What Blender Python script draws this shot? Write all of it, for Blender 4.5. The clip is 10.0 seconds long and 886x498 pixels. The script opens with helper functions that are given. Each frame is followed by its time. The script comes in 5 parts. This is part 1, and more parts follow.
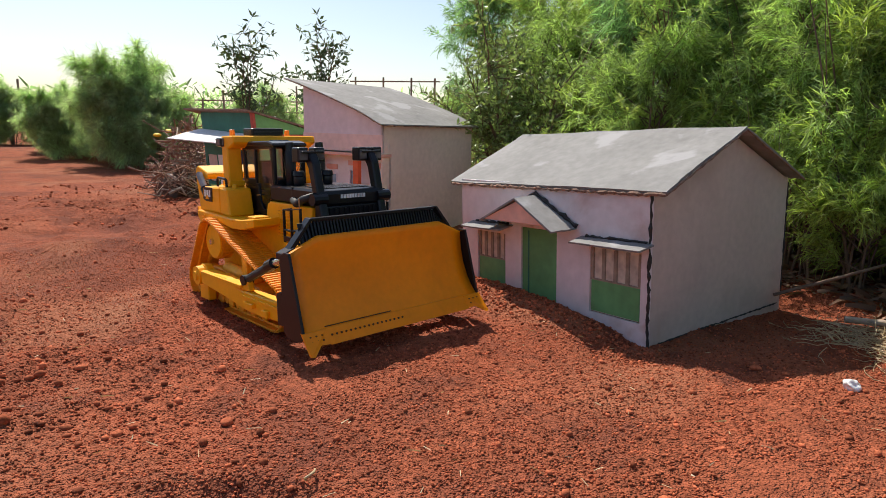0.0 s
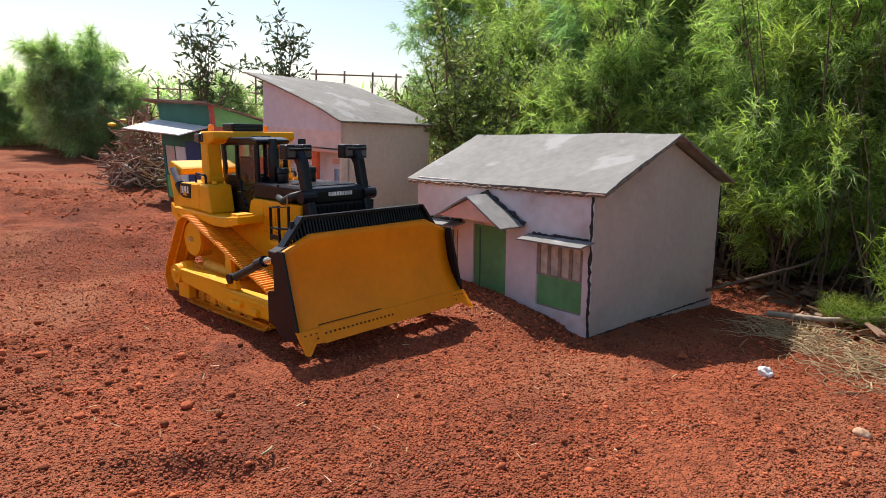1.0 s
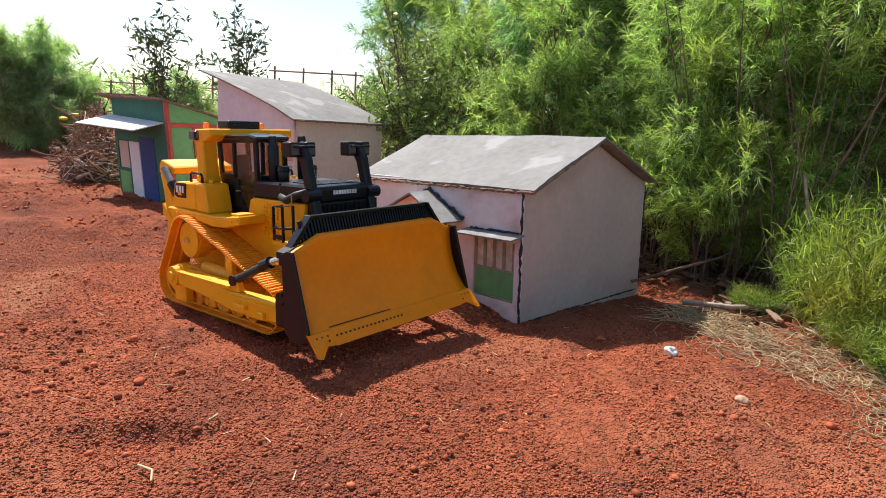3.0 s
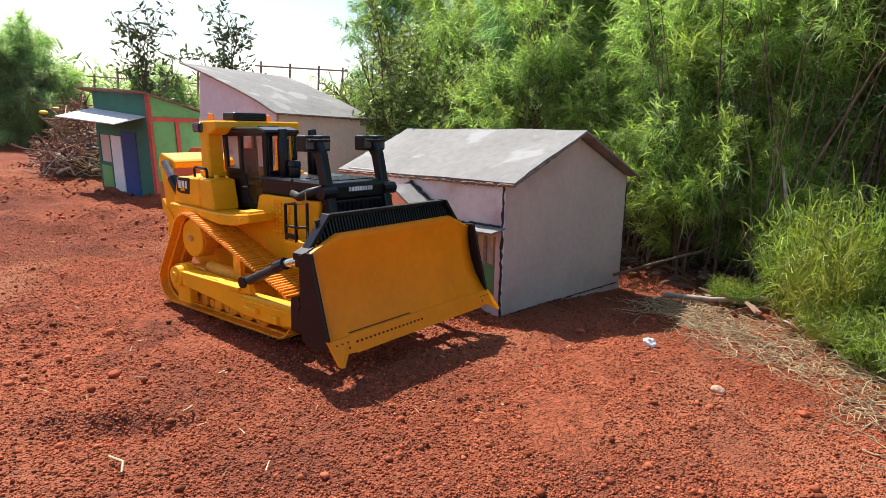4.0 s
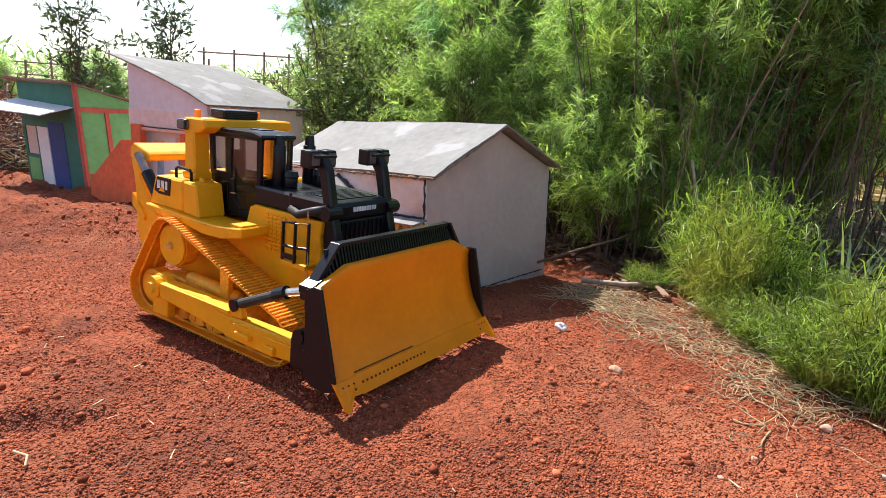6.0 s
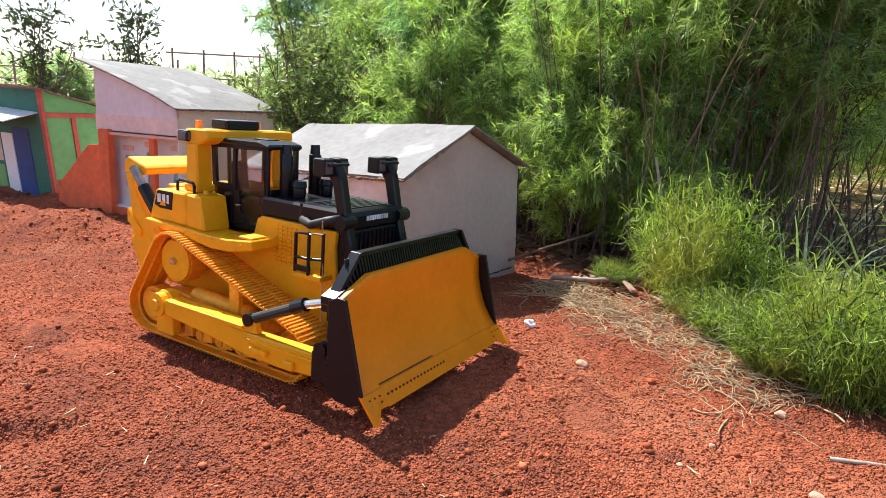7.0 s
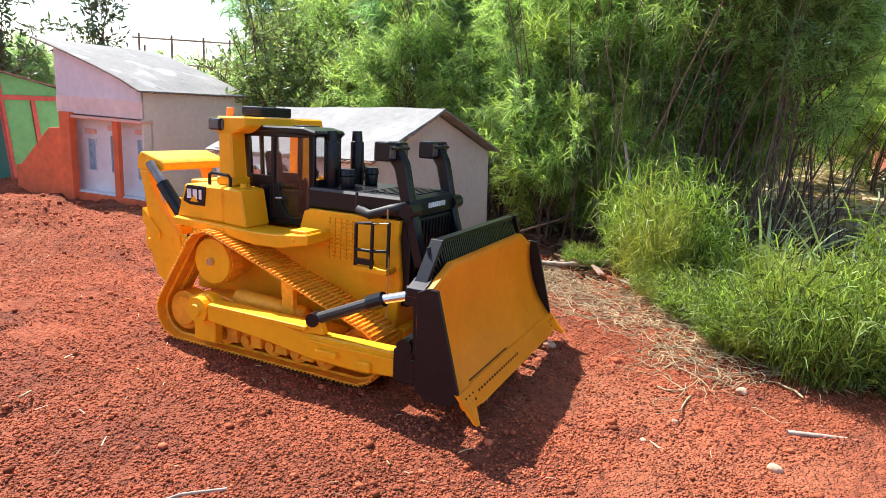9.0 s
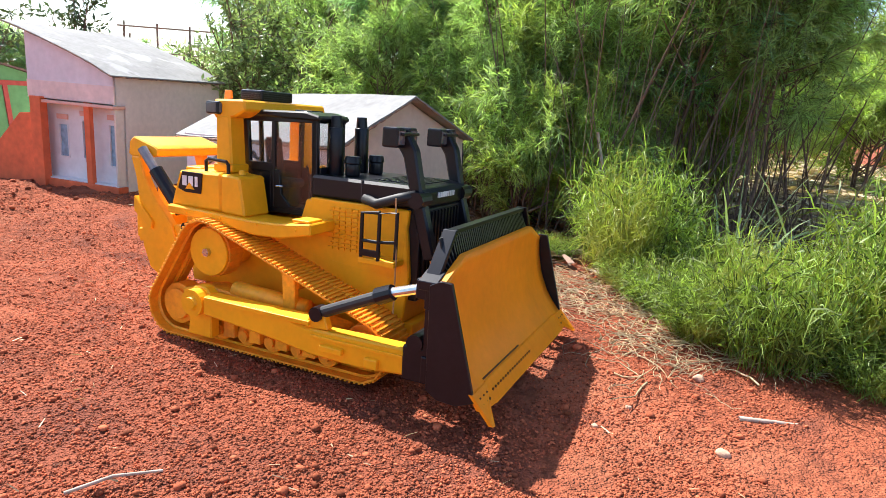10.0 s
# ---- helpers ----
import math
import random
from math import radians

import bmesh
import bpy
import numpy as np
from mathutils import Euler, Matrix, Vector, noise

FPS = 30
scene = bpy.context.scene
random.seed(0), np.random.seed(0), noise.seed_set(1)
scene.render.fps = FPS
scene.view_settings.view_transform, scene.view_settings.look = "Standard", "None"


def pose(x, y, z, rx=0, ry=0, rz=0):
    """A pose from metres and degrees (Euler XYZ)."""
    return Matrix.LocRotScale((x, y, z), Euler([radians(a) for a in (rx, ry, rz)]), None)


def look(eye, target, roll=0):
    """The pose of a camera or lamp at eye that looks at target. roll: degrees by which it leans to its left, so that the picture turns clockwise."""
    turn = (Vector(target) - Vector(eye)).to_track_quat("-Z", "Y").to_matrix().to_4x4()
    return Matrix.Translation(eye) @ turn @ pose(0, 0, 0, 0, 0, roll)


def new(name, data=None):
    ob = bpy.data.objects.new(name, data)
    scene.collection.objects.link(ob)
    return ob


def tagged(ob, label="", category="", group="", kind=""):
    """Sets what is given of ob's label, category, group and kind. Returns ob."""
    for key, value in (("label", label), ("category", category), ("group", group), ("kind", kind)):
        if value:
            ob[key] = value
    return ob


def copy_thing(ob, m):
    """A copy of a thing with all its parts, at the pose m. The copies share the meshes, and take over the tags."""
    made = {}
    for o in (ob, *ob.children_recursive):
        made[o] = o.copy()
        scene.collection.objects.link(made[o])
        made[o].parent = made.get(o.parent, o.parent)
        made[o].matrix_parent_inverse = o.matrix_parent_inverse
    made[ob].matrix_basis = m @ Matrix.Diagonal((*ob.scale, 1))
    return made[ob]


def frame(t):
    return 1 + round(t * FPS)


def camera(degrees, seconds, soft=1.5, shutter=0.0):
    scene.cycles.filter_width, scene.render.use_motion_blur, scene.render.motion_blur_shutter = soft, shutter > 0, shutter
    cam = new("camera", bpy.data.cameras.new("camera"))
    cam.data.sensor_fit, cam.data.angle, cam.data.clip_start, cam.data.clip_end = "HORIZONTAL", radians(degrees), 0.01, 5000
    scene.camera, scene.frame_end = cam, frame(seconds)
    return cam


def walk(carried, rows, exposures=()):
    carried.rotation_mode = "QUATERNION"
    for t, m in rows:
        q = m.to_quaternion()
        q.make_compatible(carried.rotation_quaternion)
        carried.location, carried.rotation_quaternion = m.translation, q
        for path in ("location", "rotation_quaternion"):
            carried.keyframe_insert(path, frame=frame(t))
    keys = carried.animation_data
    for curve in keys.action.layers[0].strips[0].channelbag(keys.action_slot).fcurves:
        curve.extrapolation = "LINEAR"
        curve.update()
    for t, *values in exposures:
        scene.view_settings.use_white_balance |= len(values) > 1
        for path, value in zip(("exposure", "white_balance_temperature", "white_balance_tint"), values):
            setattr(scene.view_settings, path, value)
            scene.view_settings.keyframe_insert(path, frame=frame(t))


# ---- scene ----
cam = camera(70.9, 10.0, soft=0.65)
PATH = [
    (0, (0.026, 0.022, 0.554), (-0.099, 1.981, 0.168), 1.4),
    (0.5, (0.038, -0.022, 0.556), (-0.026, 1.937, 0.158), 2.3),
    (1, (0.048, -0.065, 0.571), (0.052, 1.895, 0.175), 2.9),
    (1.5, (0.06, -0.107, 0.58), (0.1, 1.853, 0.186), 3.2),
    (2, (0.084, -0.16, 0.576), (0.163, 1.801, 0.191), 3.0),
    (2.5, (0.101, -0.202, 0.583), (0.209, 1.757, 0.194), 3.4),
    (4, (0.134, -0.21, 0.57), (0.298, 1.742, 0.171), 4.0),
    (4.5, (0.166, -0.202, 0.568), (0.358, 1.746, 0.156), 3.6),
    (5, (0.194, -0.216, 0.573), (0.423, 1.726, 0.152), 3.4),
    (5.5, (0.215, -0.251, 0.587), (0.482, 1.684, 0.16), 4.0),
    (7, (0.245, -0.314, 0.621), (0.624, 1.602, 0.187), 3.3),
    (7.5, (0.246, -0.32, 0.616), (0.652, 1.589, 0.181), 3.5),
    (8, (0.249, -0.323, 0.607), (0.675, 1.581, 0.166), 3.7),
    (8.5, (0.253, -0.319, 0.601), (0.694, 1.579, 0.151), 3.6),
    (9, (0.263, -0.316, 0.596), (0.722, 1.576, 0.139), 3.8),
    (9.5, (0.286, -0.318, 0.592), (0.761, 1.568, 0.125), 4.4),
    (10, (0.337, -0.326, 0.578), (0.826, 1.555, 0.105), 4.5),
]
EXPOSURES = [(0, 0.32, 6650, 10), (2.5, 0.58, 6550, 10), (5, 0.76, 6450, 10), (7.0, 1.0, 6350, 10), (8.5, 1.15, 6250, 10), (10.0, 1.28, 6150, 10)]
walk(cam, [(t, look(eye, target, roll)) for t, eye, target, roll in PATH], EXPOSURES)

# ---- light ----
SUN_AZ, SUN_EL = 121.0, 53.0  # degrees from +x, and above the horizon
world = bpy.data.worlds.new("sky")
scene.world = world
world.use_nodes = True
wn = world.node_tree
sky = wn.nodes.new("ShaderNodeTexSky")
sky.sky_type = "NISHITA"
sky.sun_disc = False
sky.sun_elevation = radians(SUN_EL)
sky.sun_rotation = radians(90.0 - SUN_AZ)
sky.dust_density = 1.2
sky.air_density = 1.0
back = wn.nodes["Background"]
back.inputs["Strength"].default_value = 0.112
wn.links.new(sky.outputs["Color"], back.inputs["Color"])
sun_data = bpy.data.lights.new("sun", "SUN")
sun_data.energy = 5.0
sun_data.angle = radians(0.55)
sun_data.color = (1.0, 0.94, 0.85)
sun = new("sun", sun_data)
sun_dir = Vector((math.cos(radians(SUN_AZ)) * math.cos(radians(SUN_EL)), math.sin(radians(SUN_AZ)) * math.cos(radians(SUN_EL)), math.sin(radians(SUN_EL))))
sun.matrix_world = look(sun_dir * 30, (0, 0, 0))


# ---- materials ----
def material(name, color, rough=0.6, metal=0.0, grain=(40.0, 0.25), stain=(4.0, 0.2), bump=(120.0, 0.15, 0.002), spec=0.5, island=0.0, obj=0.0, coat=0.0):
    """A surface with grain and stains at two scales, and fine relief. Sizes are per metre."""
    m = bpy.data.materials.new(name)
    m.use_nodes = True
    nt = m.node_tree
    p = nt.nodes["Principled BSDF"]
    p.inputs["Roughness"].default_value = rough
    p.inputs["Metallic"].default_value = metal
    p.inputs["Specular IOR Level"].default_value = spec
    p.inputs["Coat Weight"].default_value = coat
    p.inputs["Coat Roughness"].default_value = 0.15
    geo = nt.nodes.new("ShaderNodeTexCoord")
    socket = None
    col = nt.nodes.new("ShaderNodeRGB")
    col.outputs[0].default_value = (*color, 1)
    socket = col.outputs[0]

    def vary(source, fac_socket, low, high):
        mr = nt.nodes.new("ShaderNodeMapRange")
        mr.inputs["From Min"].default_value, mr.inputs["From Max"].default_value = low, high
        nt.links.new(fac_socket, mr.inputs["Value"])
        return mr

    for scale, amount in (grain, stain):
        if not amount:
            continue
        n = nt.nodes.new("ShaderNodeTexNoise")
        n.inputs["Scale"].default_value = scale
        n.inputs["Detail"].default_value = 5
        nt.links.new(geo.outputs["Object"], n.inputs["Vector"])
        mr = vary(socket, n.outputs["Fac"], 0.3, 0.7)
        mr.inputs["To Min"].default_value, mr.inputs["To Max"].default_value = 1 - amount, 1 + amount
        mul = nt.nodes.new("ShaderNodeVectorMath")
        mul.operation = "SCALE"
        nt.links.new(socket, mul.inputs[0])
        nt.links.new(mr.outputs[0], mul.inputs["Scale"])
        socket = mul.outputs[0]
    for amount, out in ((island, "island"), (obj, "object")):
        if amount:
            if out == "island":
                r = nt.nodes.new("ShaderNodeNewGeometry").outputs["Random Per Island"]
            else:
                r = nt.nodes.new("ShaderNodeObjectInfo").outputs["Random"]
            mr = vary(socket, r, 0, 1)
            mr.inputs["To Min"].default_value, mr.inputs["To Max"].default_value = 1 - amount, 1 + amount
            mul = nt.nodes.new("ShaderNodeVectorMath")
            mul.operation = "SCALE"
            nt.links.new(socket, mul.inputs[0])
            nt.links.new(mr.outputs[0], mul.inputs["Scale"])
            socket = mul.outputs[0]
    nt.links.new(socket, p.inputs["Base Color"])
    if bump:
        scale, strength, dist = bump
        n = nt.nodes.new("ShaderNodeTexNoise")
        n.inputs["Scale"].default_value = scale
        n.inputs["Detail"].default_value = 4
        nt.links.new(geo.outputs["Object"], n.inputs["Vector"])
        b = nt.nodes.new("ShaderNodeBump")
        b.inputs["Strength"].default_value = strength
        b.inputs["Distance"].default_value = dist
        nt.links.new(n.outputs["Fac"], b.inputs["Height"])
        nt.links.new(b.outputs[0], p.inputs["Normal"])
    return m


def blend_in(m, color, scale, low, high, detail=6, distort=0.0, mask_scale=(1, 1, 1)):
    """Lays patches of a second colour over a material, by a noise of its own."""
    nt = m.node_tree
    p = nt.nodes["Principled BSDF"]
    old = p.inputs["Base Color"].links[0].from_socket
    tc = nt.nodes.new("ShaderNodeTexCoord")
    mp = nt.nodes.new("ShaderNodeMapping")
    mp.inputs["Scale"].default_value = mask_scale
    mp.inputs["Location"].default_value = (scale * 0.37, scale * 0.11, 0.2)
    n = nt.nodes.new("ShaderNodeTexNoise")
    n.inputs["Scale"].default_value = scale
    n.inputs["Detail"].default_value = detail
    n.inputs["Distortion"].default_value = distort
    mr = nt.nodes.new("ShaderNodeMapRange")
    mr.inputs["From Min"].default_value, mr.inputs["From Max"].default_value = low, high
    mix = nt.nodes.new("ShaderNodeMix")
    mix.data_type = "RGBA"
    nt.links.new(tc.outputs["Object"], mp.inputs["Vector"])
    nt.links.new(mp.outputs[0], n.inputs["Vector"])
    nt.links.new(n.outputs["Fac"], mr.inputs["Value"])
    nt.links.new(mr.outputs[0], mix.inputs["Factor"])
    nt.links.new(old, mix.inputs[6])
    mix.inputs[7].default_value = (*color, 1)
    nt.links.new(mix.outputs[2], p.inputs["Base Color"])
    return m


def leaf_material(name, color, rough=0.5, island=0.35, through_light=0.35, tint=None):
    """Leaves: varied leaf by leaf, and light passes through them."""
    m = material(name, color, rough, grain=(9.0, 0.25), stain=(1.3, 0.3), bump=None, island=island, spec=0.4)
    if tint:
        blend_in(m, tint, 2.3, 0.5, 0.72, detail=3)
    nt = m.node_tree
    p = nt.nodes["Principled BSDF"]
    base = p.inputs["Base Color"].links[0].from_socket
    tr = nt.nodes.new("ShaderNodeBsdfTranslucent")
    sc = nt.nodes.new("ShaderNodeVectorMath")
    sc.operation = "MULTIPLY"
    sc.inputs[1].default_value = (1.15, 1.25, 0.6)
    nt.links.new(base, sc.inputs[0])
    nt.links.new(sc.outputs[0], tr.inputs["Color"])
    mix = nt.nodes.new("ShaderNodeMixShader")
    mix.inputs[0].default_value = through_light
    nt.links.new(p.outputs[0], mix.inputs[1])
    nt.links.new(tr.outputs[0], mix.inputs[2])
    nt.links.new(mix.outputs[0], nt.nodes["Material Output"].inputs["Surface"])
    return m


SOIL_COLOR = (0.315, 0.087, 0.042)
soil = material("red_soil", SOIL_COLOR, 0.95, grain=(60, 0.35), stain=(2.2, 0.22), bump=(260, 0.7, 0.004), spec=0.15)
def crumbs(m, scale, dist):
    """Relief of small round crumbs, added to a material's bump."""
    nt = m.node_tree
    p = nt.nodes["Principled BSDF"]
    old = p.inputs["Normal"].links[0].from_socket
    tc = nt.nodes.new("ShaderNodeTexCoord")
    vo = nt.nodes.new("ShaderNodeTexVoronoi")
    vo.inputs["Scale"].default_value = scale
    inv = nt.nodes.new("ShaderNodeMath")
    inv.operation = "SUBTRACT"
    inv.inputs[0].default_value = 1.0
    b = nt.nodes.new("ShaderNodeBump")
    b.inputs["Strength"].default_value = 1.0
    b.inputs["Distance"].default_value = dist
    nt.links.new(tc.outputs["Object"], vo.inputs["Vector"])
    nt.links.new(vo.outputs["Distance"], inv.inputs[1])
    nt.links.new(inv.outputs[0], b.inputs["Height"])
    nt.links.new(old, b.inputs["Normal"])
    nt.links.new(b.outputs[0], p.inputs["Normal"])


crumbs(soil, 230, 0.005)
crumbs(soil, 100, 0.004)
blend_in(soil, (0.37, 0.142, 0.076), 1.5, 0.5, 0.72, distort=0.6)
blend_in(soil, (0.20, 0.062, 0.036), 5.5, 0.52, 0.70, distort=0.5)
blend_in(soil, (0.17, 0.052, 0.032), 1.1, 0.52, 0.74, distort=0.3)
pebble_mat = material("red_soil_grains", (0.36, 0.098, 0.045), 0.95, grain=(150, 0.3), stain=(3, 0.2), bump=(500, 0.4, 0.001), island=0.6, spec=0.15)
paint_yellow = material("yellow_paint", (0.94, 0.415, 0.004), 0.46, grain=(70, 0.04), stain=(9, 0.06), bump=(300, 0.05, 0.0006), coat=0.08, spec=0.3)
blend_in(paint_yellow, (0.62, 0.23, 0.015), 13, 0.64, 0.86)
blade_paint = material("orange_yellow_paint", (0.93, 0.285, 0.002), 0.46, grain=(60, 0.04), stain=(7, 0.07), bump=(90, 0.06, 0.001), coat=0.05, spec=0.28)
blend_in(blade_paint, (0.72, 0.20, 0.006), 7, 0.58, 0.85, mask_scale=(1, 1, 0.4))
track_paint = material("dusty_bounce_yellow_track", (0.92, 0.385, 0.006), 0.55, grain=(90, 0.15), stain=(14, 0.15), bump=(260, 0.15, 0.001), obj=0.08)
blend_in(track_paint, (0.55, 0.16, 0.03), 16, 0.58, 0.85)
# orange dust, plus warm bounce off the soil put into the colour
blend_in(track_paint, (0.80, 0.25, 0.012), 6, 0.52, 0.80)
black_paint = material("black_paint", (0.008, 0.008, 0.0115), 0.30, grain=(80, 0.2), stain=(12, 0.2), bump=(300, 0.08, 0.0006), spec=0.35)
blend_in(black_paint, (0.05, 0.040, 0.037), 22, 0.74, 1.1)
rubber = material("matt_black", (0.018, 0.018, 0.019), 0.6, bump=(200, 0.1, 0.001))
dark_metal = material("dark_metal", (0.05, 0.05, 0.055), 0.4, metal=0.6)
steel = material("steel_rod", (0.62, 0.62, 0.63), 0.25, metal=1.0, grain=(60, 0.1), stain=(8, 0.1))
grey_rod = material("grey_rod", (0.22, 0.23, 0.25), 0.4, metal=0.3)
orange_lens = material("orange_lens", (0.95, 0.28, 0.02), 0.25, bump=None)
white_mark = material("white_mark", (0.8, 0.8, 0.8), 0.5, bump=None)
lamp_glass = material("lamp_glass", (0.10, 0.10, 0.11), 0.12, bump=(60, 0.2, 0.002))
seat_mat = material("black_vinyl", (0.03, 0.03, 0.033), 0.5)
hole_mat = material("bolt_dark", (0.10, 0.035, 0.01), 0.8, bump=None)
cord_mat = material("cord", (0.55, 0.3, 0.12), 0.8, bump=None)

glass = bpy.data.materials.new("cab_glass")
glass.use_nodes = True
_gn = glass.node_tree
_gp = _gn.nodes["Principled BSDF"]
_gp.inputs["Base Color"].default_value = (0.78, 0.8, 0.82, 1)
_gp.inputs["Roughness"].default_value = 0.05
_gp.inputs["Transmission Weight"].default_value = 1.0
_gp.inputs["IOR"].default_value = 1.45

wall_pink = material("pinkish_white_board", (0.71, 0.64, 0.66), 0.85, grain=(30, 0.06), stain=(3, 0.12), bump=(90, 0.2, 0.002))
blend_in(wall_pink, (0.46, 0.29, 0.25), 6, 0.56, 0.78, distort=0.5)
house_pink = material("pale_pink_board", (0.78, 0.70, 0.74), 0.85, grain=(30, 0.06), stain=(3, 0.1), bump=(90, 0.2, 0.002))
house_side = material("pale_grey_board", (0.74, 0.645, 0.58), 0.9, grain=(40, 0.06), stain=(2.5, 0.1), bump=(70, 0.25, 0.002))
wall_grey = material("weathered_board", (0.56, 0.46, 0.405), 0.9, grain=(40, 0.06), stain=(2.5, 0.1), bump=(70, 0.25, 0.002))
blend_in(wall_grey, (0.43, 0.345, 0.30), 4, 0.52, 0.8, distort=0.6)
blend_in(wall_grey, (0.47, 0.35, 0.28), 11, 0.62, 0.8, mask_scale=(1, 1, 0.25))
roof_grey = material("grey_painted_roof", (0.215, 0.21, 0.205), 0.85, grain=(35, 0.12), stain=(5, 0.12), bump=(60, 0.35, 0.003))
blend_in(roof_grey, (0.31, 0.305, 0.31), 5.5, 0.57, 0.63, distort=0.3)
blend_in(roof_grey, (0.16, 0.155, 0.15), 9, 0.6, 0.78)
tar = material("black_sealant", (0.025, 0.023, 0.022), 0.7, bump=(90, 0.6, 0.004))
edge_brown = material("torn_board_edge", (0.23, 0.14, 0.10), 0.95, grain=(80, 0.4), bump=(120, 0.6, 0.003))
green_paint = material("green_paint", (0.15, 0.38, 0.13), 0.75, grain=(30, 0.1), stain=(5, 0.15), bump=(80, 0.15, 0.001))
green_door = material("green_door_paint", (0.13, 0.33, 0.13), 0.8, grain=(30, 0.1), stain=(5, 0.2), bump=(80, 0.15, 0.001))
teal_paint = material("dark_green_paint", (0.03, 0.15, 0.105), 0.75, grain=(30, 0.1), stain=(5, 0.2), bump=(80, 0.15, 0.001))
orange_paint = material("orange_house_paint", (0.72, 0.145, 0.05), 0.75, grain=(30, 0.1), stain=(6, 0.15), bump=(80, 0.15, 0.001))
salmon_paint = material("salmon_paint", (0.78, 0.45, 0.36), 0.8, grain=(30, 0.08), stain=(4, 0.15), bump=(80, 0.15, 0.001))
band_paint = material("faded_salmon_paint", (0.82, 0.62, 0.57), 0.8, grain=(30, 0.08), stain=(4, 0.15), bump=(80, 0.15, 0.001))
red_trim = material("red_trim", (0.50, 0.09, 0.06), 0.75, grain=(40, 0.15), bump=(80, 0.15, 0.001))
blue_paint = material("blue_paint", (0.02, 0.05, 0.20), 0.7, grain=(30, 0.1), stain=(5, 0.2))
white_paint = material("white_paint", (0.75, 0.75, 0.77), 0.7, grain=(30, 0.05), stain=(4, 0.1), bump=(80, 0.15, 0.001))
pane_blue = material("pale_blue_pane", (0.30, 0.45, 0.58), 0.4, stain=(9, 0.2))
pane_cream = material("cream_pane", (0.62, 0.55, 0.46), 0.7, stain=(9, 0.15))
frame_brown = material("faded_brown_frame", (0.30, 0.24, 0.19), 0.8)

needle_green = leaf_material("needle_foliage", (0.34, 0.465, 0.19), island=0.6, through_light=0.60, tint=(0.37, 0.45, 0.15))
needle_dark = leaf_material("dark_needle_foliage", (0.26, 0.43, 0.24), island=0.6, through_light=0.62)
needle_yellow = leaf_material("yellowish_needle_foliage", (0.36, 0.46, 0.13), island=0.5, through_light=0.5)
grass_green = leaf_material("fresh_grass", (0.20, 0.285, 0.055), island=0.9, through_light=0.42, tint=(0.37, 0.38, 0.09))
leaf_green = leaf_material("broad_leaves", (0.26, 0.34, 0.15), island=0.6, through_light=0.4, rough=0.4)
shaggy_green = leaf_material("bluish_green_fronds", (0.42, 0.54, 0.36), island=0.4, through_light=0.65)
sapling_leaf = leaf_material("dark_sapling_leaves", (0.10, 0.15, 0.07), island=0.4, through_light=0.15)
reed_green = leaf_material("grey_green_reed", (0.30, 0.38, 0.21), island=0.3, through_light=0.3)
straw = leaf_material("dry_straw", (0.49, 0.375, 0.22), island=0.35, through_light=0.15)
dead_leaf = leaf_material("dead_leaves", (0.20, 0.115, 0.075), island=0.55, through_light=0.1)
bark = material("bark", (0.16, 0.10, 0.07), 0.9, grain=(40, 0.35), stain=(5, 0.2), bump=(60, 0.7, 0.005), island=0.25)
pale_wood = material("pale_stick", (0.42, 0.33, 0.26), 0.85, grain=(50, 0.3), bump=(70, 0.5, 0.003), island=0.3)
bamboo = material("bamboo_poles", (0.30, 0.24, 0.17), 0.8, grain=(20, 0.3), bump=None, island=0.3)
stone_mat = material("pale_stone", (0.50, 0.30, 0.20), 0.9, grain=(60, 0.3), bump=(90, 0.6, 0.004), island=0.2)
plastic_white = material("white_plastic", (0.75, 0.74, 0.72), 0.35, bump=(50, 0.3, 0.004))
flower_mat = material("yellow_petals", (0.85, 0.55, 0.02), 0.6, bump=None, island=0.2)


# ---- mesh helpers ----
def mesh_ob(name, bm, mat, parent=None, label="", smooth=False):
    me = bpy.data.meshes.new(name)
    bm.normal_update()
    bm.to_mesh(me)
    bm.free()
    me.materials.append(mat)
    if smooth:
        me.shade_smooth()
    ob = new(name, me)
    if parent is not None:
        ob.parent = parent
    if label:
        tagged(ob, label)
    return ob


def part(name, bm, mat, parent, label="", smooth=False):
    return mesh_ob(name, bm, mat, parent, label, smooth)


def thing(name, label, category, m=None, group="", kind=""):
    ob = new(name)
    ob.empty_display_size = 0.05
    if m is not None:
        ob.matrix_basis = m
    return tagged(ob, label, category, group, kind)


def bevel(bm, w, seg=2):
    if w:
        bmesh.ops.bevel(bm, geom=bm.edges[:], offset=w, segments=seg, affect="EDGES", profile=0.5, clamp_overlap=True)
    return bm


def box(x0, x1, y0, y1, z0, z1, r=0.002, bm=None):
    own = bm is None
    b = bmesh.new()
    vs = [b.verts.new((x, y, z)) for x in (x0, x1) for y in (y0, y1) for z in (z0, z1)]
    for f in ((0, 1, 3, 2), (4, 6, 7, 5), (0, 4, 5, 1), (2, 3, 7, 6), (0, 2, 6, 4), (1, 5, 7, 3)):
        b.faces.new([vs[i] for i in f])
    bevel(b, r)
    return b if own else join(bm, b)


def join(bm, other):
    me = bpy.data.meshes.new("tmp")
    other.to_mesh(me)
    other.free()
    bm.from_mesh(me)
    bpy.data.meshes.remove(me)
    return bm


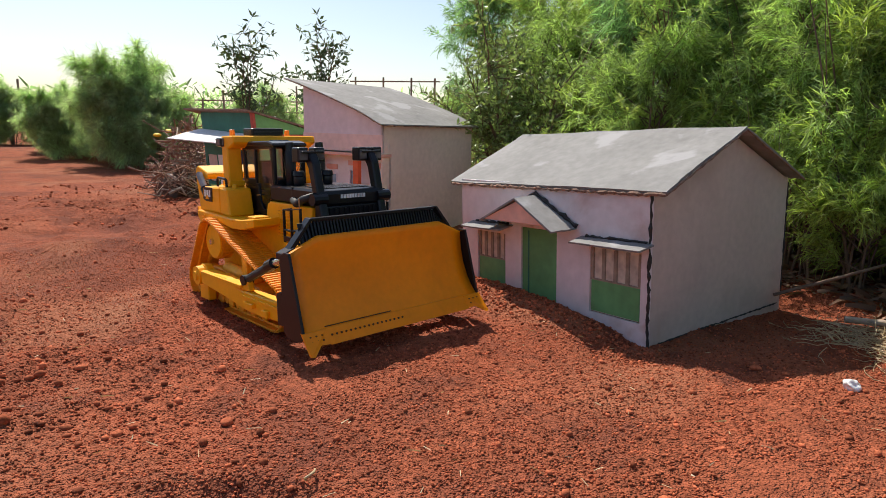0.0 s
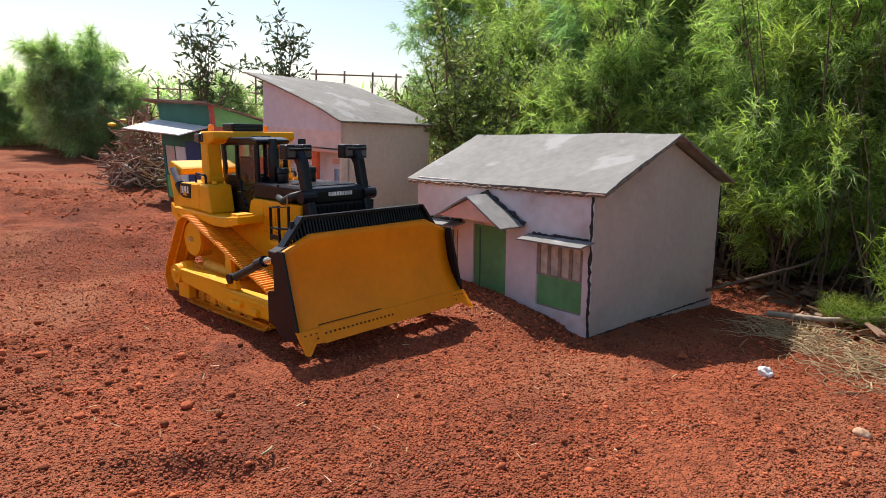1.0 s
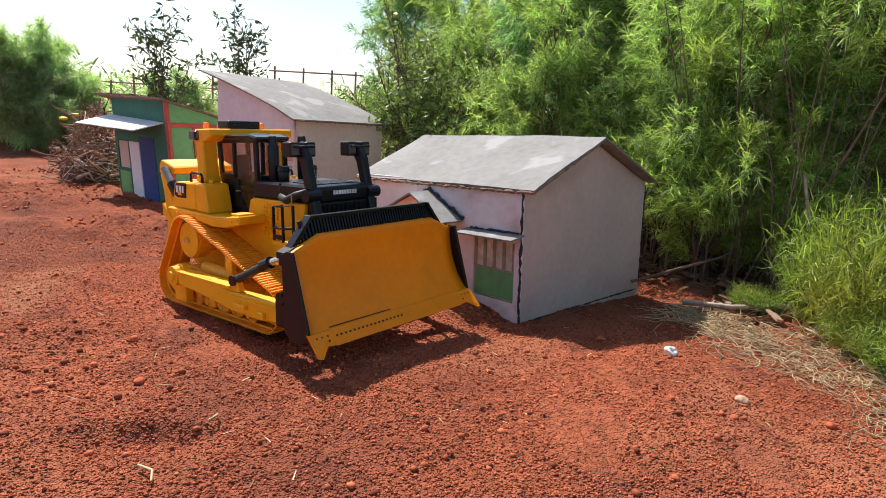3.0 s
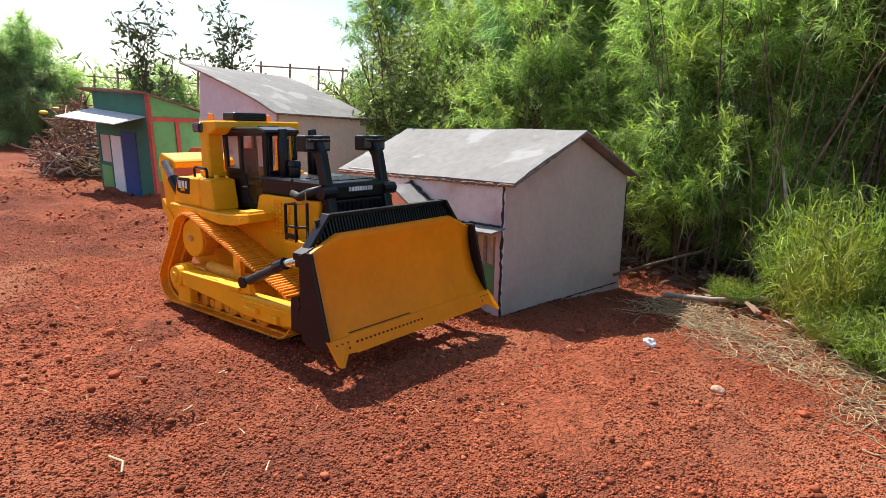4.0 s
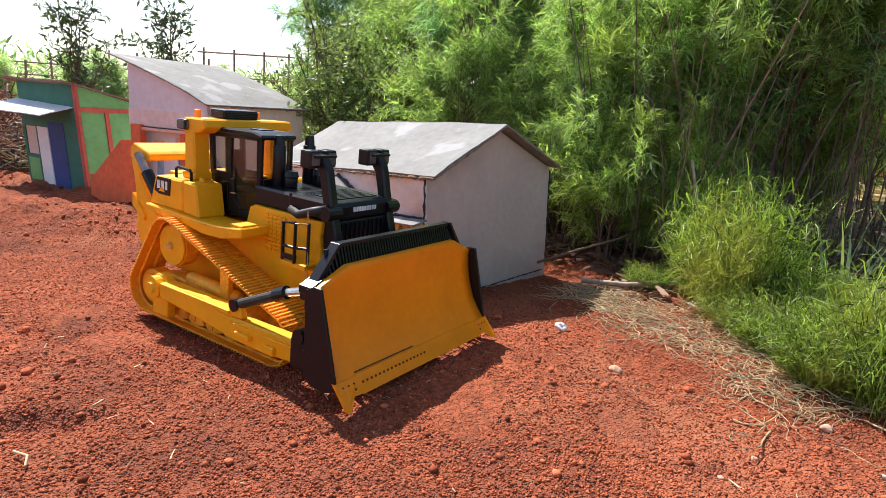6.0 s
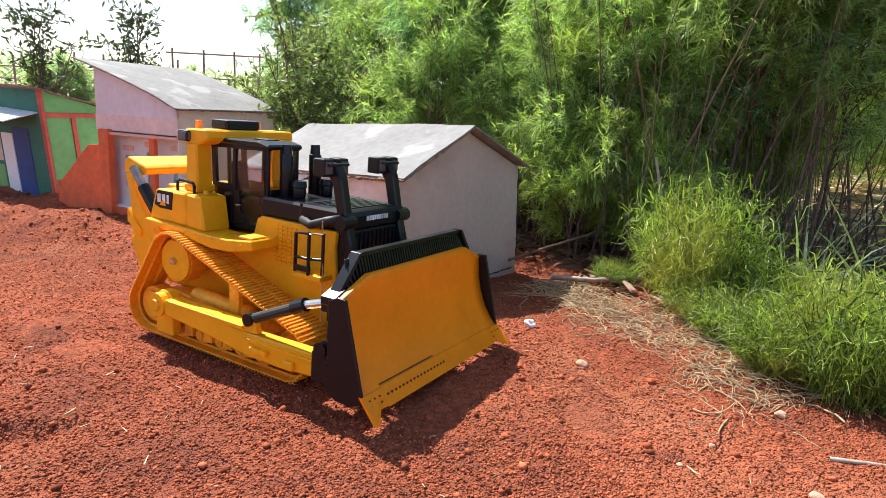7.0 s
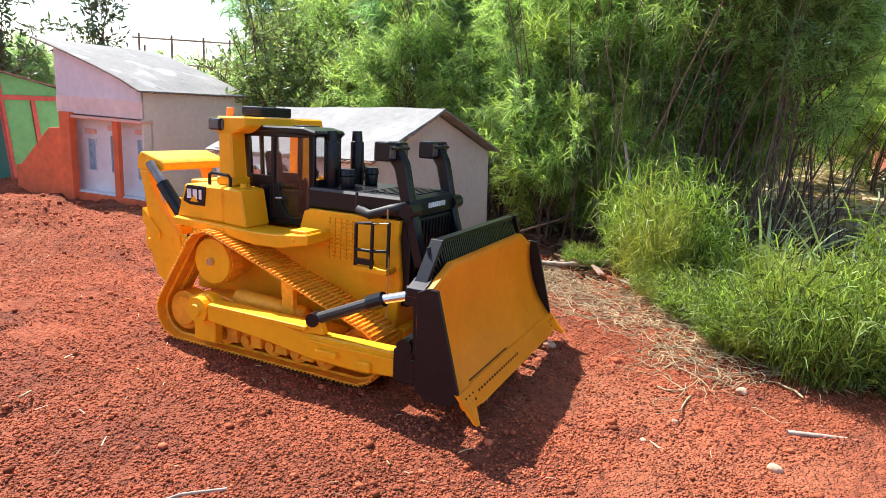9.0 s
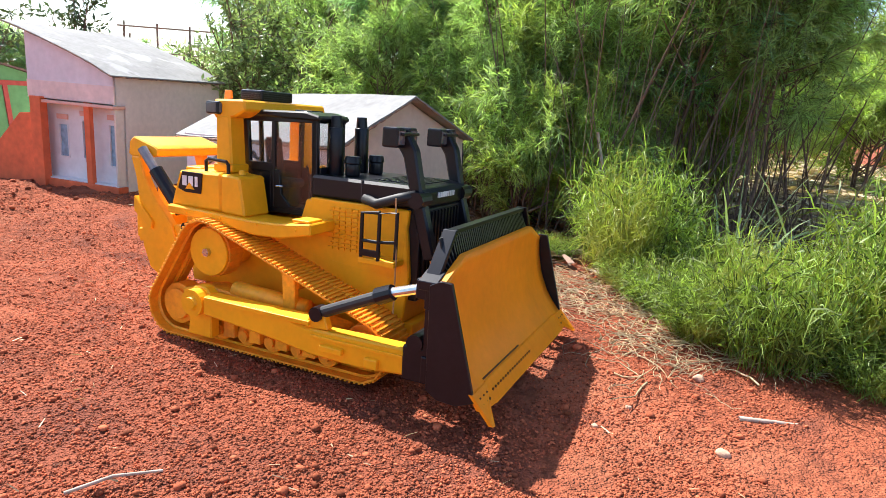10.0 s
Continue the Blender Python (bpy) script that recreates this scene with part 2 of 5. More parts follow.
def prism(points, y0, y1, r=0.002, bm=None, axis="y"):
    """Extrudes an outline in x, z (axis y), x, y (axis z) or y, z (axis x)."""
    b = bmesh.new()
    place = {"y": lambda p, d: (p[0], d, p[1]), "z": lambda p, d: (p[0], p[1], d), "x": lambda p, d: (d, p[0], p[1])}[axis]
    lo = [b.verts.new(place(p, y0)) for p in points]
    hi = [b.verts.new(place(p, y1)) for p in points]
    n = len(points)
    b.faces.new(lo)
    b.faces.new(hi[::-1])
    for i in range(n):
        b.faces.new((lo[i], hi[i], hi[(i + 1) % n], lo[(i + 1) % n]))
    bmesh.ops.recalc_face_normals(b, faces=b.faces)
    bevel(b, r, 1)
    return b if bm is None else join(bm, b)


def rod(p, q, r0, r1=None, n=12, bm=None, cap=True):
    """A straight round bar from p to q."""
    b = bmesh.new()
    p, q = Vector(p), Vector(q)
    m = Matrix.Translation((p + q) / 2) @ (q - p).to_track_quat("Z", "Y").to_matrix().to_4x4()
    bmesh.ops.create_cone(b, cap_ends=cap, segments=n, radius1=r0, radius2=r0 if r1 is None else r1, depth=(q - p).length, matrix=m)
    return b if bm is None else join(bm, b)


def tube(points, r, n=8, bm=None):
    """A round tube along points, with mitred corners; r may be a list of radii."""
    b = bmesh.new()
    pts = [Vector(p) for p in points]
    rr = r if isinstance(r, (list, tuple)) else [r] * len(pts)
    rings = []
    side = None
    for i, p in enumerate(pts):
        d = (pts[min(i + 1, len(pts) - 1)] - pts[max(i - 1, 0)]).normalized()
        if side is None or abs(side.dot(d)) > 0.95:
            side = d.orthogonal().normalized()
        side = (side - d * side.dot(d)).normalized()
        up = d.cross(side)
        rings.append([b.verts.new(p + (side * math.cos(2 * math.pi * k / n) + up * math.sin(2 * math.pi * k / n)) * rr[i]) for k in range(n)])
    for a, c in zip(rings, rings[1:]):
        for k in range(n):
            b.faces.new((a[k], a[(k + 1) % n], c[(k + 1) % n], c[k]))
    b.faces.new(rings[0][::-1])
    b.faces.new(rings[-1])
    return b if bm is None else join(bm, b)


def raw_mesh(name, verts, quads=None, tris=None, mats=(), smooth=False, mat_index=None):
    """A mesh from numpy arrays."""
    me = bpy.data.meshes.new(name)
    loops, starts = [], []
    total = 0
    for arr in (quads, tris):
        if arr is not None and len(arr):
            k = arr.shape[1]
            loops.append(arr.ravel())
            starts.append(total + np.arange(len(arr)) * k)
            total += arr.size
    loops, starts = np.concatenate(loops).astype(np.int32), np.concatenate(starts).astype(np.int32)
    me.vertices.add(len(verts))
    me.vertices.foreach_set("co", np.ascontiguousarray(verts, dtype=np.float32).ravel())
    me.loops.add(len(loops))
    me.loops.foreach_set("vertex_index", loops)
    me.polygons.add(len(starts))
    me.polygons.foreach_set("loop_start", starts)
    if smooth:
        me.polygons.foreach_set("use_smooth", np.ones(len(starts), dtype=bool))
    for m in mats:
        me.materials.append(m)
    if mat_index is not None:
        me.polygons.foreach_set("material_index", mat_index.astype(np.int32))
    me.update(calc_edges=True)
    me.validate()
    return me


# ---- ground ----
NOISE_GRIDS = {}


def vnoise(x, y, size, seed):
    """Smooth value noise, cells of the given size in metres."""
    if seed not in NOISE_GRIDS:
        NOISE_GRIDS[seed] = np.random.RandomState(seed).rand(64, 64)
    g = NOISE_GRIDS[seed]
    u, v = x / size + 1000.0, y / size + 1000.0
    i, j = np.floor(u).astype(int), np.floor(v).astype(int)
    fu, fv = u - i, v - j
    fu, fv = fu * fu * (3 - 2 * fu), fv * fv * (3 - 2 * fv)
    i0, j0, i1, j1 = i % 64, j % 64, (i + 1) % 64, (j + 1) % 64
    return (g[i0, j0] * (1 - fu) + g[i1, j0] * fu) * (1 - fv) + (g[i0, j1] * (1 - fu) + g[i1, j1] * fu) * fv - 0.5


def bank(x, y, x0, y0, x1, y1, height, wide):
    """A ridge of loose soil along a line."""
    dx, dy = x1 - x0, y1 - y0
    s = np.clip(((x - x0) * dx + (y - y0) * dy) / (dx * dx + dy * dy), 0, 1)
    d2 = (x - x0 - s * dx) ** 2 + (y - y0 - s * dy) ** 2
    return height * np.exp(-d2 / (wide * wide))


def ground_z(x, y):
    x, y = np.asarray(x, float), np.asarray(y, float)
    near = np.exp(-((x - 0.2) ** 2 + (y - 1.3) ** 2) / 9.0)
    z = 0.020 * vnoise(x, y, 0.55, 1) + 0.012 * vnoise(x, y, 0.21, 2) + 0.010 * vnoise(x, y, 0.085, 3)
    z += (0.006 * vnoise(x, y, 0.034, 4) + 0.005 * vnoise(x, y, 0.014, 5)) * near
    z += 0.5 * vnoise(x, y, 9.0, 6) * np.clip((np.hypot(x, y - 2) - 6) / 20, 0, 1)
    z += bank(x, y, -0.07, 2.27, 0.34, 1.75, 0.028, 0.075)
    z -= bank(x, y, 0.44, 1.64, 1.05, 2.08, 0.034, 0.15)  # lower ground beside the house
    z -= bank(x, y, -0.60, 1.98, -0.4, 1.9, 0.014, 0.35)
    z -= bank(x, y, -0.42, 0.83, -0.27, 0.845, 0.020, 0.045)  # a hollow
    z += bank(x, y, -0.46, 0.89, -0.25, 0.90, 0.010, 0.025)
    z += bank(x, y, -1.6, 1.6, -0.9, 1.9, 0.02, 0.12) + bank(x, y, -1.9, 2.4, -1.3, 2.7, 0.025, 0.12) + bank(x, y, -1.3, 2.95, -0.5, 2.62, 0.02, 0.1)
    z += bank(x, y, 1.5, 0.4, 1.6, 2.4, 0.03, 0.25)
    left = np.clip((-0.35 - x) / 0.5, 0, 1) * np.clip((6 - y) / 2, 0, 1)
    z += left * (0.045 * vnoise(x + 0.4 * y, y - 0.3 * x, 0.26, 7) + 0.03 * vnoise(x, y, 0.11, 8))
    rough = np.clip((-0.15 - x) / 0.6, 0, 1) * np.clip((y - 0.9) / 0.6, 0, 1) * np.clip((6 - y) / 2, 0, 1) * np.clip(0.5 + 2.2 * vnoise(x, y, 0.42, 13), 0, 1)
    z += rough * (0.045 * np.abs(vnoise(x, y, 0.07, 9)) + 0.022 * np.abs(vnoise(x, y, 0.027, 10)))
    return z


def axis_steps(lo, hi, fine, far):
    mid = np.arange(lo, hi + fine / 2, fine)
    grow = [fine]
    while sum(grow) < far:
        grow.append(grow[-1] * 1.22)
    out = np.cumsum(grow)
    return np.concatenate([lo - out[::-1], mid, hi + out])


gx, gy = axis_steps(-2.9, 1.8, 0.0092, 400), axis_steps(0.1, 3.9, 0.0092, 400)
GX, GY = np.meshgrid(gx, gy)
gv = np.stack([GX, GY, ground_z(GX, GY)], -1).reshape(-1, 3)
nx_, ny_ = len(gx), len(gy)
ii = (np.arange(ny_ - 1)[:, None] * nx_ + np.arange(nx_ - 1)[None, :]).ravel()
ground = new("ground", raw_mesh("ground", gv, np.stack([ii, ii + 1, ii + nx_ + 1, ii + nx_], 1), mats=[soil], smooth=True))
tagged(ground, "bare red earth, crumbly and gravelly, in full sun", "ground", kind="structure")

ICO = bmesh.new()
bmesh.ops.create_icosphere(ICO, subdivisions=1, radius=1)
ICO_V = np.array([v.co[:] for v in ICO.verts])
ICO_F = np.array([[v.index for v in f.verts] for f in ICO.faces])
ICO.free()


OCT_V = np.array([(1, 0, 0), (-1, 0, 0), (0, 1, 0), (0, -1, 0), (0, 0, 1), (0, 0, -1)], float)
OCT_F = np.array([(0, 2, 4), (2, 1, 4), (1, 3, 4), (3, 0, 4), (2, 0, 5), (1, 2, 5), (3, 1, 5), (0, 3, 5)])


def pebbles(name, n, sample, size, mat, label, seed, category="soil", sink=0.3, shape_v=ICO_V, shape_f=ICO_F):
    """Many small crumbs lying on the ground."""
    rng = np.random.RandomState(seed)
    x, y = sample(rng, n)
    r = size(rng, len(x))
    corners = len(shape_v)
    shape = shape_v[None] * (1 + 0.45 * (rng.rand(len(x), corners, 1) - 0.5)) * (r[:, None, None] * (0.65 + 0.7 * rng.rand(len(x), 1, 3)))
    a = rng.rand(len(x)) * 6.283
    c, s = np.cos(a)[:, None], np.sin(a)[:, None]
    vx, vy = shape[..., 0] * c - shape[..., 1] * s, shape[..., 0] * s + shape[..., 1] * c
    vz = shape[..., 2] * 0.8 + (ground_z(x, y) + r * (0.8 - sink * 1.6))[:, None]
    verts = np.stack([vx + x[:, None], vy + y[:, None], vz], -1).reshape(-1, 3)
    tris = (shape_f[None] + (np.arange(len(x)) * corners)[:, None, None]).reshape(-1, 3)
    return tagged(new(name, raw_mesh(name, verts, tris=tris, mats=[mat])), label, category, kind="stuff")


def near_area(rng, n):
    d = 0.40 + 2.9 * rng.rand(n) ** 1.2
    a = radians(90) + (rng.rand(n) - 0.54) * radians(104)
    x, y = 0.2 + d * np.cos(a), -0.2 + d * np.sin(a)
    keep = (vnoise(x, y, 0.16, 11) + 0.5 * vnoise(x, y, 0.5, 12) > -0.42)
    return x[keep], y[keep]


pebbles("soil_grain", 125000, near_area, lambda g, k: 0.0013 + 0.0026 * g.rand(k) ** 2.0, pebble_mat, "small crumbs of red laterite soil", 21, shape_v=OCT_V, shape_f=OCT_F)
pebbles("soil_clod", 2200, near_area, lambda g, k: 0.0032 + 0.005 * g.rand(k) ** 3, pebble_mat, "loose clods of red soil", 22)


def churned(rng, n):
    x, y = -3.6 + 3.3 * rng.rand(n), 1.0 + 4.0 * rng.rand(n)
    keep = vnoise(x, y, 0.42, 13) + 0.25 * rng.randn(n) * 0.5 > -0.05
    return x[keep], y[keep]


pebbles("churned_clod", 7000, churned, lambda g, k: 0.0028 + 0.009 * g.rand(k) ** 4, pebble_mat, "clods of churned red soil in the driven track", 24)


def around_bank(rng, n):
    s = rng.rand(n)
    x, y = -0.06 + 0.55 * s + rng.randn(n) * 0.06, 2.20 - 0.62 * s + rng.randn(n) * 0.05
    return x, y


pebbles("bank_clod", 1500, around_bank, lambda g, k: 0.002 + 0.0045 * g.rand(k) ** 2.2, pebble_mat, "clods of red soil heaped by the house", 23)


# ---- houses ----
def frame_of(origin, ux, uy, tilt=(0, 0)):
    """The pose of a house from its corner, the way of its first wall, and a lean in degrees about its own x and y."""
    return Matrix.Translation(origin) @ Matrix.Rotation(math.atan2(uy, ux), 4, "Z") @ pose(0, 0, 0, tilt[0], tilt[1], 0)


def ragged(points, r, seed, n=6):
    """An uneven smear of sealant along points."""
    rng = random.Random(seed)
    fine = []
    for a, b in zip(points, points[1:]):
        a, b = Vector(a), Vector(b)
        k = max(2, int((b - a).length / 0.012))
        fine += [a.lerp(b, i / k) + Vector((rng.uniform(-1, 1), rng.uniform(-1, 1), rng.uniform(-1, 1))) * r * 0.45 for i in range(k)]
    fine.append(Vector(points[-1]))
    return tube(fine, [r * rng.uniform(0.5, 1.5) for _ in fine], n)


def sheet(corners, thick, seed=0, cuts=10, wave=0.003):
    """A slightly warped board between four corners, of real thickness."""
    c = [Vector(p) for p in corners]
    nrm = (c[1] - c[0]).cross(c[3] - c[0]).normalized()
    b = bmesh.new()
    rows = []
    for j in range(cuts + 1):
        row = []
        for i in range(cuts + 1):
            u, v = i / cuts, j / cuts
            p = c[0].lerp(c[1], u).lerp(c[3].lerp(c[2], u), v)
            w = noise.noise(p * 4.0 + Vector((seed, 0, 0))) * wave
            e = Vector((0, 0, 0))
            if i in (0, cuts):
                e = (c[1] - c[0]).normalized() * noise.noise(p * 40) * 0.003
            if j in (0, cuts):
                e += (c[3] - c[0]).normalized() * noise.noise(p * 40 + Vector((5, 5, 5))) * 0.003
            row.append((p + nrm * w + e))
        rows.append(row)
    top = [[b.verts.new(p + nrm * thick / 2) for p in r] for r in rows]
    low = [[b.verts.new(p - nrm * thick / 2) for p in r] for r in rows]
    for j in range(cuts):
        for i in range(cuts):
            b.faces.new((top[j][i], top[j][i + 1], top[j + 1][i + 1], top[j + 1][i]))
            b.faces.new((low[j][i], low[j + 1][i], low[j + 1][i + 1], low[j][i + 1]))
    for i in range(cuts):
        b.faces.new((top[0][i], low[0][i], low[0][i + 1], top[0][i + 1]))
        b.faces.new((top[cuts][i], top[cuts][i + 1], low[cuts][i + 1], low[cuts][i]))
        b.faces.new((top[i][0], top[i + 1][0], low[i + 1][0], low[i][0]))
        b.faces.new((top[i][cuts], low[i][cuts], low[i + 1][cuts], top[i + 1][cuts]))
    return b


def grid_wall(xs, zs, holes, x_of, y0, y1):
    """A wall in x, z with openings cut through: cells that fall in a hole are left out."""
    b = bmesh.new()
    xs, zs = sorted(set(xs + [h[0] for h in holes] + [h[1] for h in holes])), sorted(set(zs + [h[2] for h in holes] + [h[3] for h in holes]))
    for xa, xb in zip(xs, xs[1:]):
        for za, zb in zip(zs, zs[1:]):
            xm, zm = (xa + xb) / 2, (za + zb) / 2
            if any(h[0] < xm < h[1] and h[2] < zm < h[3] for h in holes):
                continue
            vs = [b.verts.new((x, y, z)) for x in (xa, xb) for y in (y0, y1) for z in (za, zb)]
            for f in ((0, 1, 3, 2), (4, 6, 7, 5), (0, 4, 5, 1), (2, 3, 7, 6), (0, 2, 6, 4), (1, 5, 7, 3)):
                b.faces.new([vs[i] for i in f])
    bmesh.ops.remove_doubles(b, verts=b.verts[:], dist=1e-5)
    seen = {}
    for f in b.faces:
        key = tuple(sorted(v.index for v in f.verts))
        seen.setdefault(key, []).append(f)
    bmesh.ops.delete(b, geom=[f for fs in seen.values() if len(fs) > 1 for f in fs], context="FACES_ONLY")
    bmesh.ops.recalc_face_normals(b, faces=b.faces)
    return b


def gable_house():
    """Local x: along the gable wall, local y: along the front wall (away), front face at x = 0."""
    W, LEN, EAVE, RIDGE, T = 0.735, 0.825, 0.408, 0.5694, 0.010
    ob = thing("gable_house", "pinkish board model house with grey gable roof on red soil", "model house", frame_of((0.4896, 1.6958, -0.0064), 0.7668, 0.6418, (-2.49, -1.37)), "model houses")
    holes = [(0.343, 0.505, -0.05, 0.262), (0.027, 0.208, 0.034, 0.236), (0.585, 0.735, 0.040, 0.228)]
    turn = Matrix.Rotation(radians(90), 4, "Z")
    b = grid_wall([0.0, LEN], [-0.05, EAVE], holes, None, 0, -T)
    bmesh.ops.transform(b, matrix=turn, verts=b.verts)
    part("front_wall", b, wall_pink, ob, "pinkish white front wall with stains")
    b = grid_wall([0.0, LEN], [-0.05, EAVE], [], None, 0, -T)
    bmesh.ops.transform(b, matrix=Matrix.Translation((W - T, 0, 0)) @ turn, verts=b.verts)
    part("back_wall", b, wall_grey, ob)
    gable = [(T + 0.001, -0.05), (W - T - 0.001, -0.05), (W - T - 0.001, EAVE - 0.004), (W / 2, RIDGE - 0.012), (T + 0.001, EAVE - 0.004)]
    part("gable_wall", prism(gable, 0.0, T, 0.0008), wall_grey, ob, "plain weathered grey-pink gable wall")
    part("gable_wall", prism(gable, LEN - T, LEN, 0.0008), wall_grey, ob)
    o, e = 0.0476, 0.008  # overhang along the ridge, and at the eaves
    drop = e * (RIDGE - EAVE) / (W / 2)
    part("roof_panel", sheet([(-e, LEN + 0.06, EAVE - drop - 0.008), (-e, -o, EAVE - drop), (W / 2, -o, RIDGE), (W / 2, LEN + 0.06, RIDGE - 0.006)], 0.007, 3, 16, 0.006), roof_grey, ob, "grey painted roof panel with pale patches")
    part("roof_panel", sheet([(W + e, -o, EAVE - drop), (W + e, LEN + 0.06, EAVE - drop), (W / 2 + 0.002, LEN + 0.06, RIDGE - 0.005), (W / 2 + 0.002, -o, RIDGE - 0.001)], 0.007, 5, 16, 0.004), roof_grey, ob)
    part("eave_edge", ragged([(-e, LEN + 0.05, EAVE - drop - 0.014), (-e, 0.4, EAVE - drop - 0.010), (-e, -o, EAVE - drop - 0.006)], 0.0048, 4), edge_brown, ob, "torn brown eave edge")
    part("verge_edge", ragged([(-e, -o - 0.001, EAVE - drop - 0.005), (W / 2, -o - 0.001, RIDGE - 0.006), (W + e, -o - 0.001, EAVE - drop - 0.005)], 0.003, 7), edge_brown, ob, "dark worn roof edge")
    part("corner_sealant", ragged([(-0.001, 0.0, -0.035), (-0.002, 0.001, 0.15), (-0.001, 0.001, 0.28), (-0.002, 0.0, 0.395)], 0.0042, 9), tar, ob, "black sealant smeared down the corner")
    part("corner_sealant", ragged([(W + 0.001, 0.0, 0.0), (W + 0.001, 0.0, 0.39)], 0.003, 19), tar, ob)
    part("base_sealant", ragged([(0.05, -0.001, -0.026), (W - 0.02, -0.001, -0.022)], 0.0025, 29), tar, ob)
    # door
    door = part("door", box(0.004, 0.010, 0.345, 0.503, -0.04, 0.260, 0.001), green_door, ob, "plain green door")
    part("door_stripe", box(0.0022, 0.0042, 0.47, 0.476, -0.03, 0.252, 0.0005), teal_paint, door)
    # porch gable
    py0, py1, pm = 0.260, 0.620, 0.432
    porch = part("porch_gable", prism([(py0 + 0.03, 0.290), (py1 - 0.03, 0.290), (pm, 0.358)], -0.090, -0.083, 0.0008, axis="x"), salmon_paint, ob, "salmon porch gable over the door")
    part("porch_roof", sheet([(-0.112, py0, 0.279), (0.0, py0, 0.280), (0.0, pm, 0.370), (-0.102, pm, 0.367)], 0.006, 1, 8), roof_grey, porch)
    part("porch_roof", sheet([(0.0, py1, 0.284), (-0.09, py1, 0.282), (-0.102, pm, 0.365), (0.0, pm, 0.368)], 0.006, 2, 8), roof_grey, porch)
    part("porch_sealant", ragged([(-0.006, py0 - 0.004, 0.287), (-0.006, pm, 0.377), (-0.004, py1, 0.290)], 0.006, 12), tar, porch, "black sealant along the porch roof")
    # windows with green shutters below and barred panes above
    for k, (ya, yb) in enumerate(((0.027, 0.208), (0.585, 0.735))):
        win = part("window", box(0.0085, 0.0098, ya, yb, 0.036, 0.234, 0), pane_cream, ob, "cream window with brown bars over a green panel")
        part("panel", box(0.004, 0.008, ya + 0.004, yb - 0.004, 0.039, 0.135, 0.001), green_door, win, "green lower window panel")
        for q in range(5):
            yq = ya + 0.006 + (yb - ya - 0.012) * q / 4
            part("bar", box(0.003, 0.008, yq - 0.006, yq + 0.006, 0.136, 0.230, 0.001), frame_brown, win)
        part("frame", box(0.003, 0.008, ya, yb, 0.133, 0.138, 0.001), frame_brown, win)
        y0, y1 = (-0.012, 0.240) if k == 0 else (0.545, 0.760)
        awn = part("awning", sheet([(-0.065, y0, 0.252), (0.0, y0, 0.262), (0.0, y1, 0.258), (-0.060, y1, 0.246)], 0.005, k + 4, 8), roof_grey, ob, "small grey board awning over the window")
        part("awning_sealant", ragged([(-0.004, y0 + 0.02, 0.266), (-0.004, y1 - 0.02, 0.263)], 0.0045, 33 + k), tar, awn)
    return ob


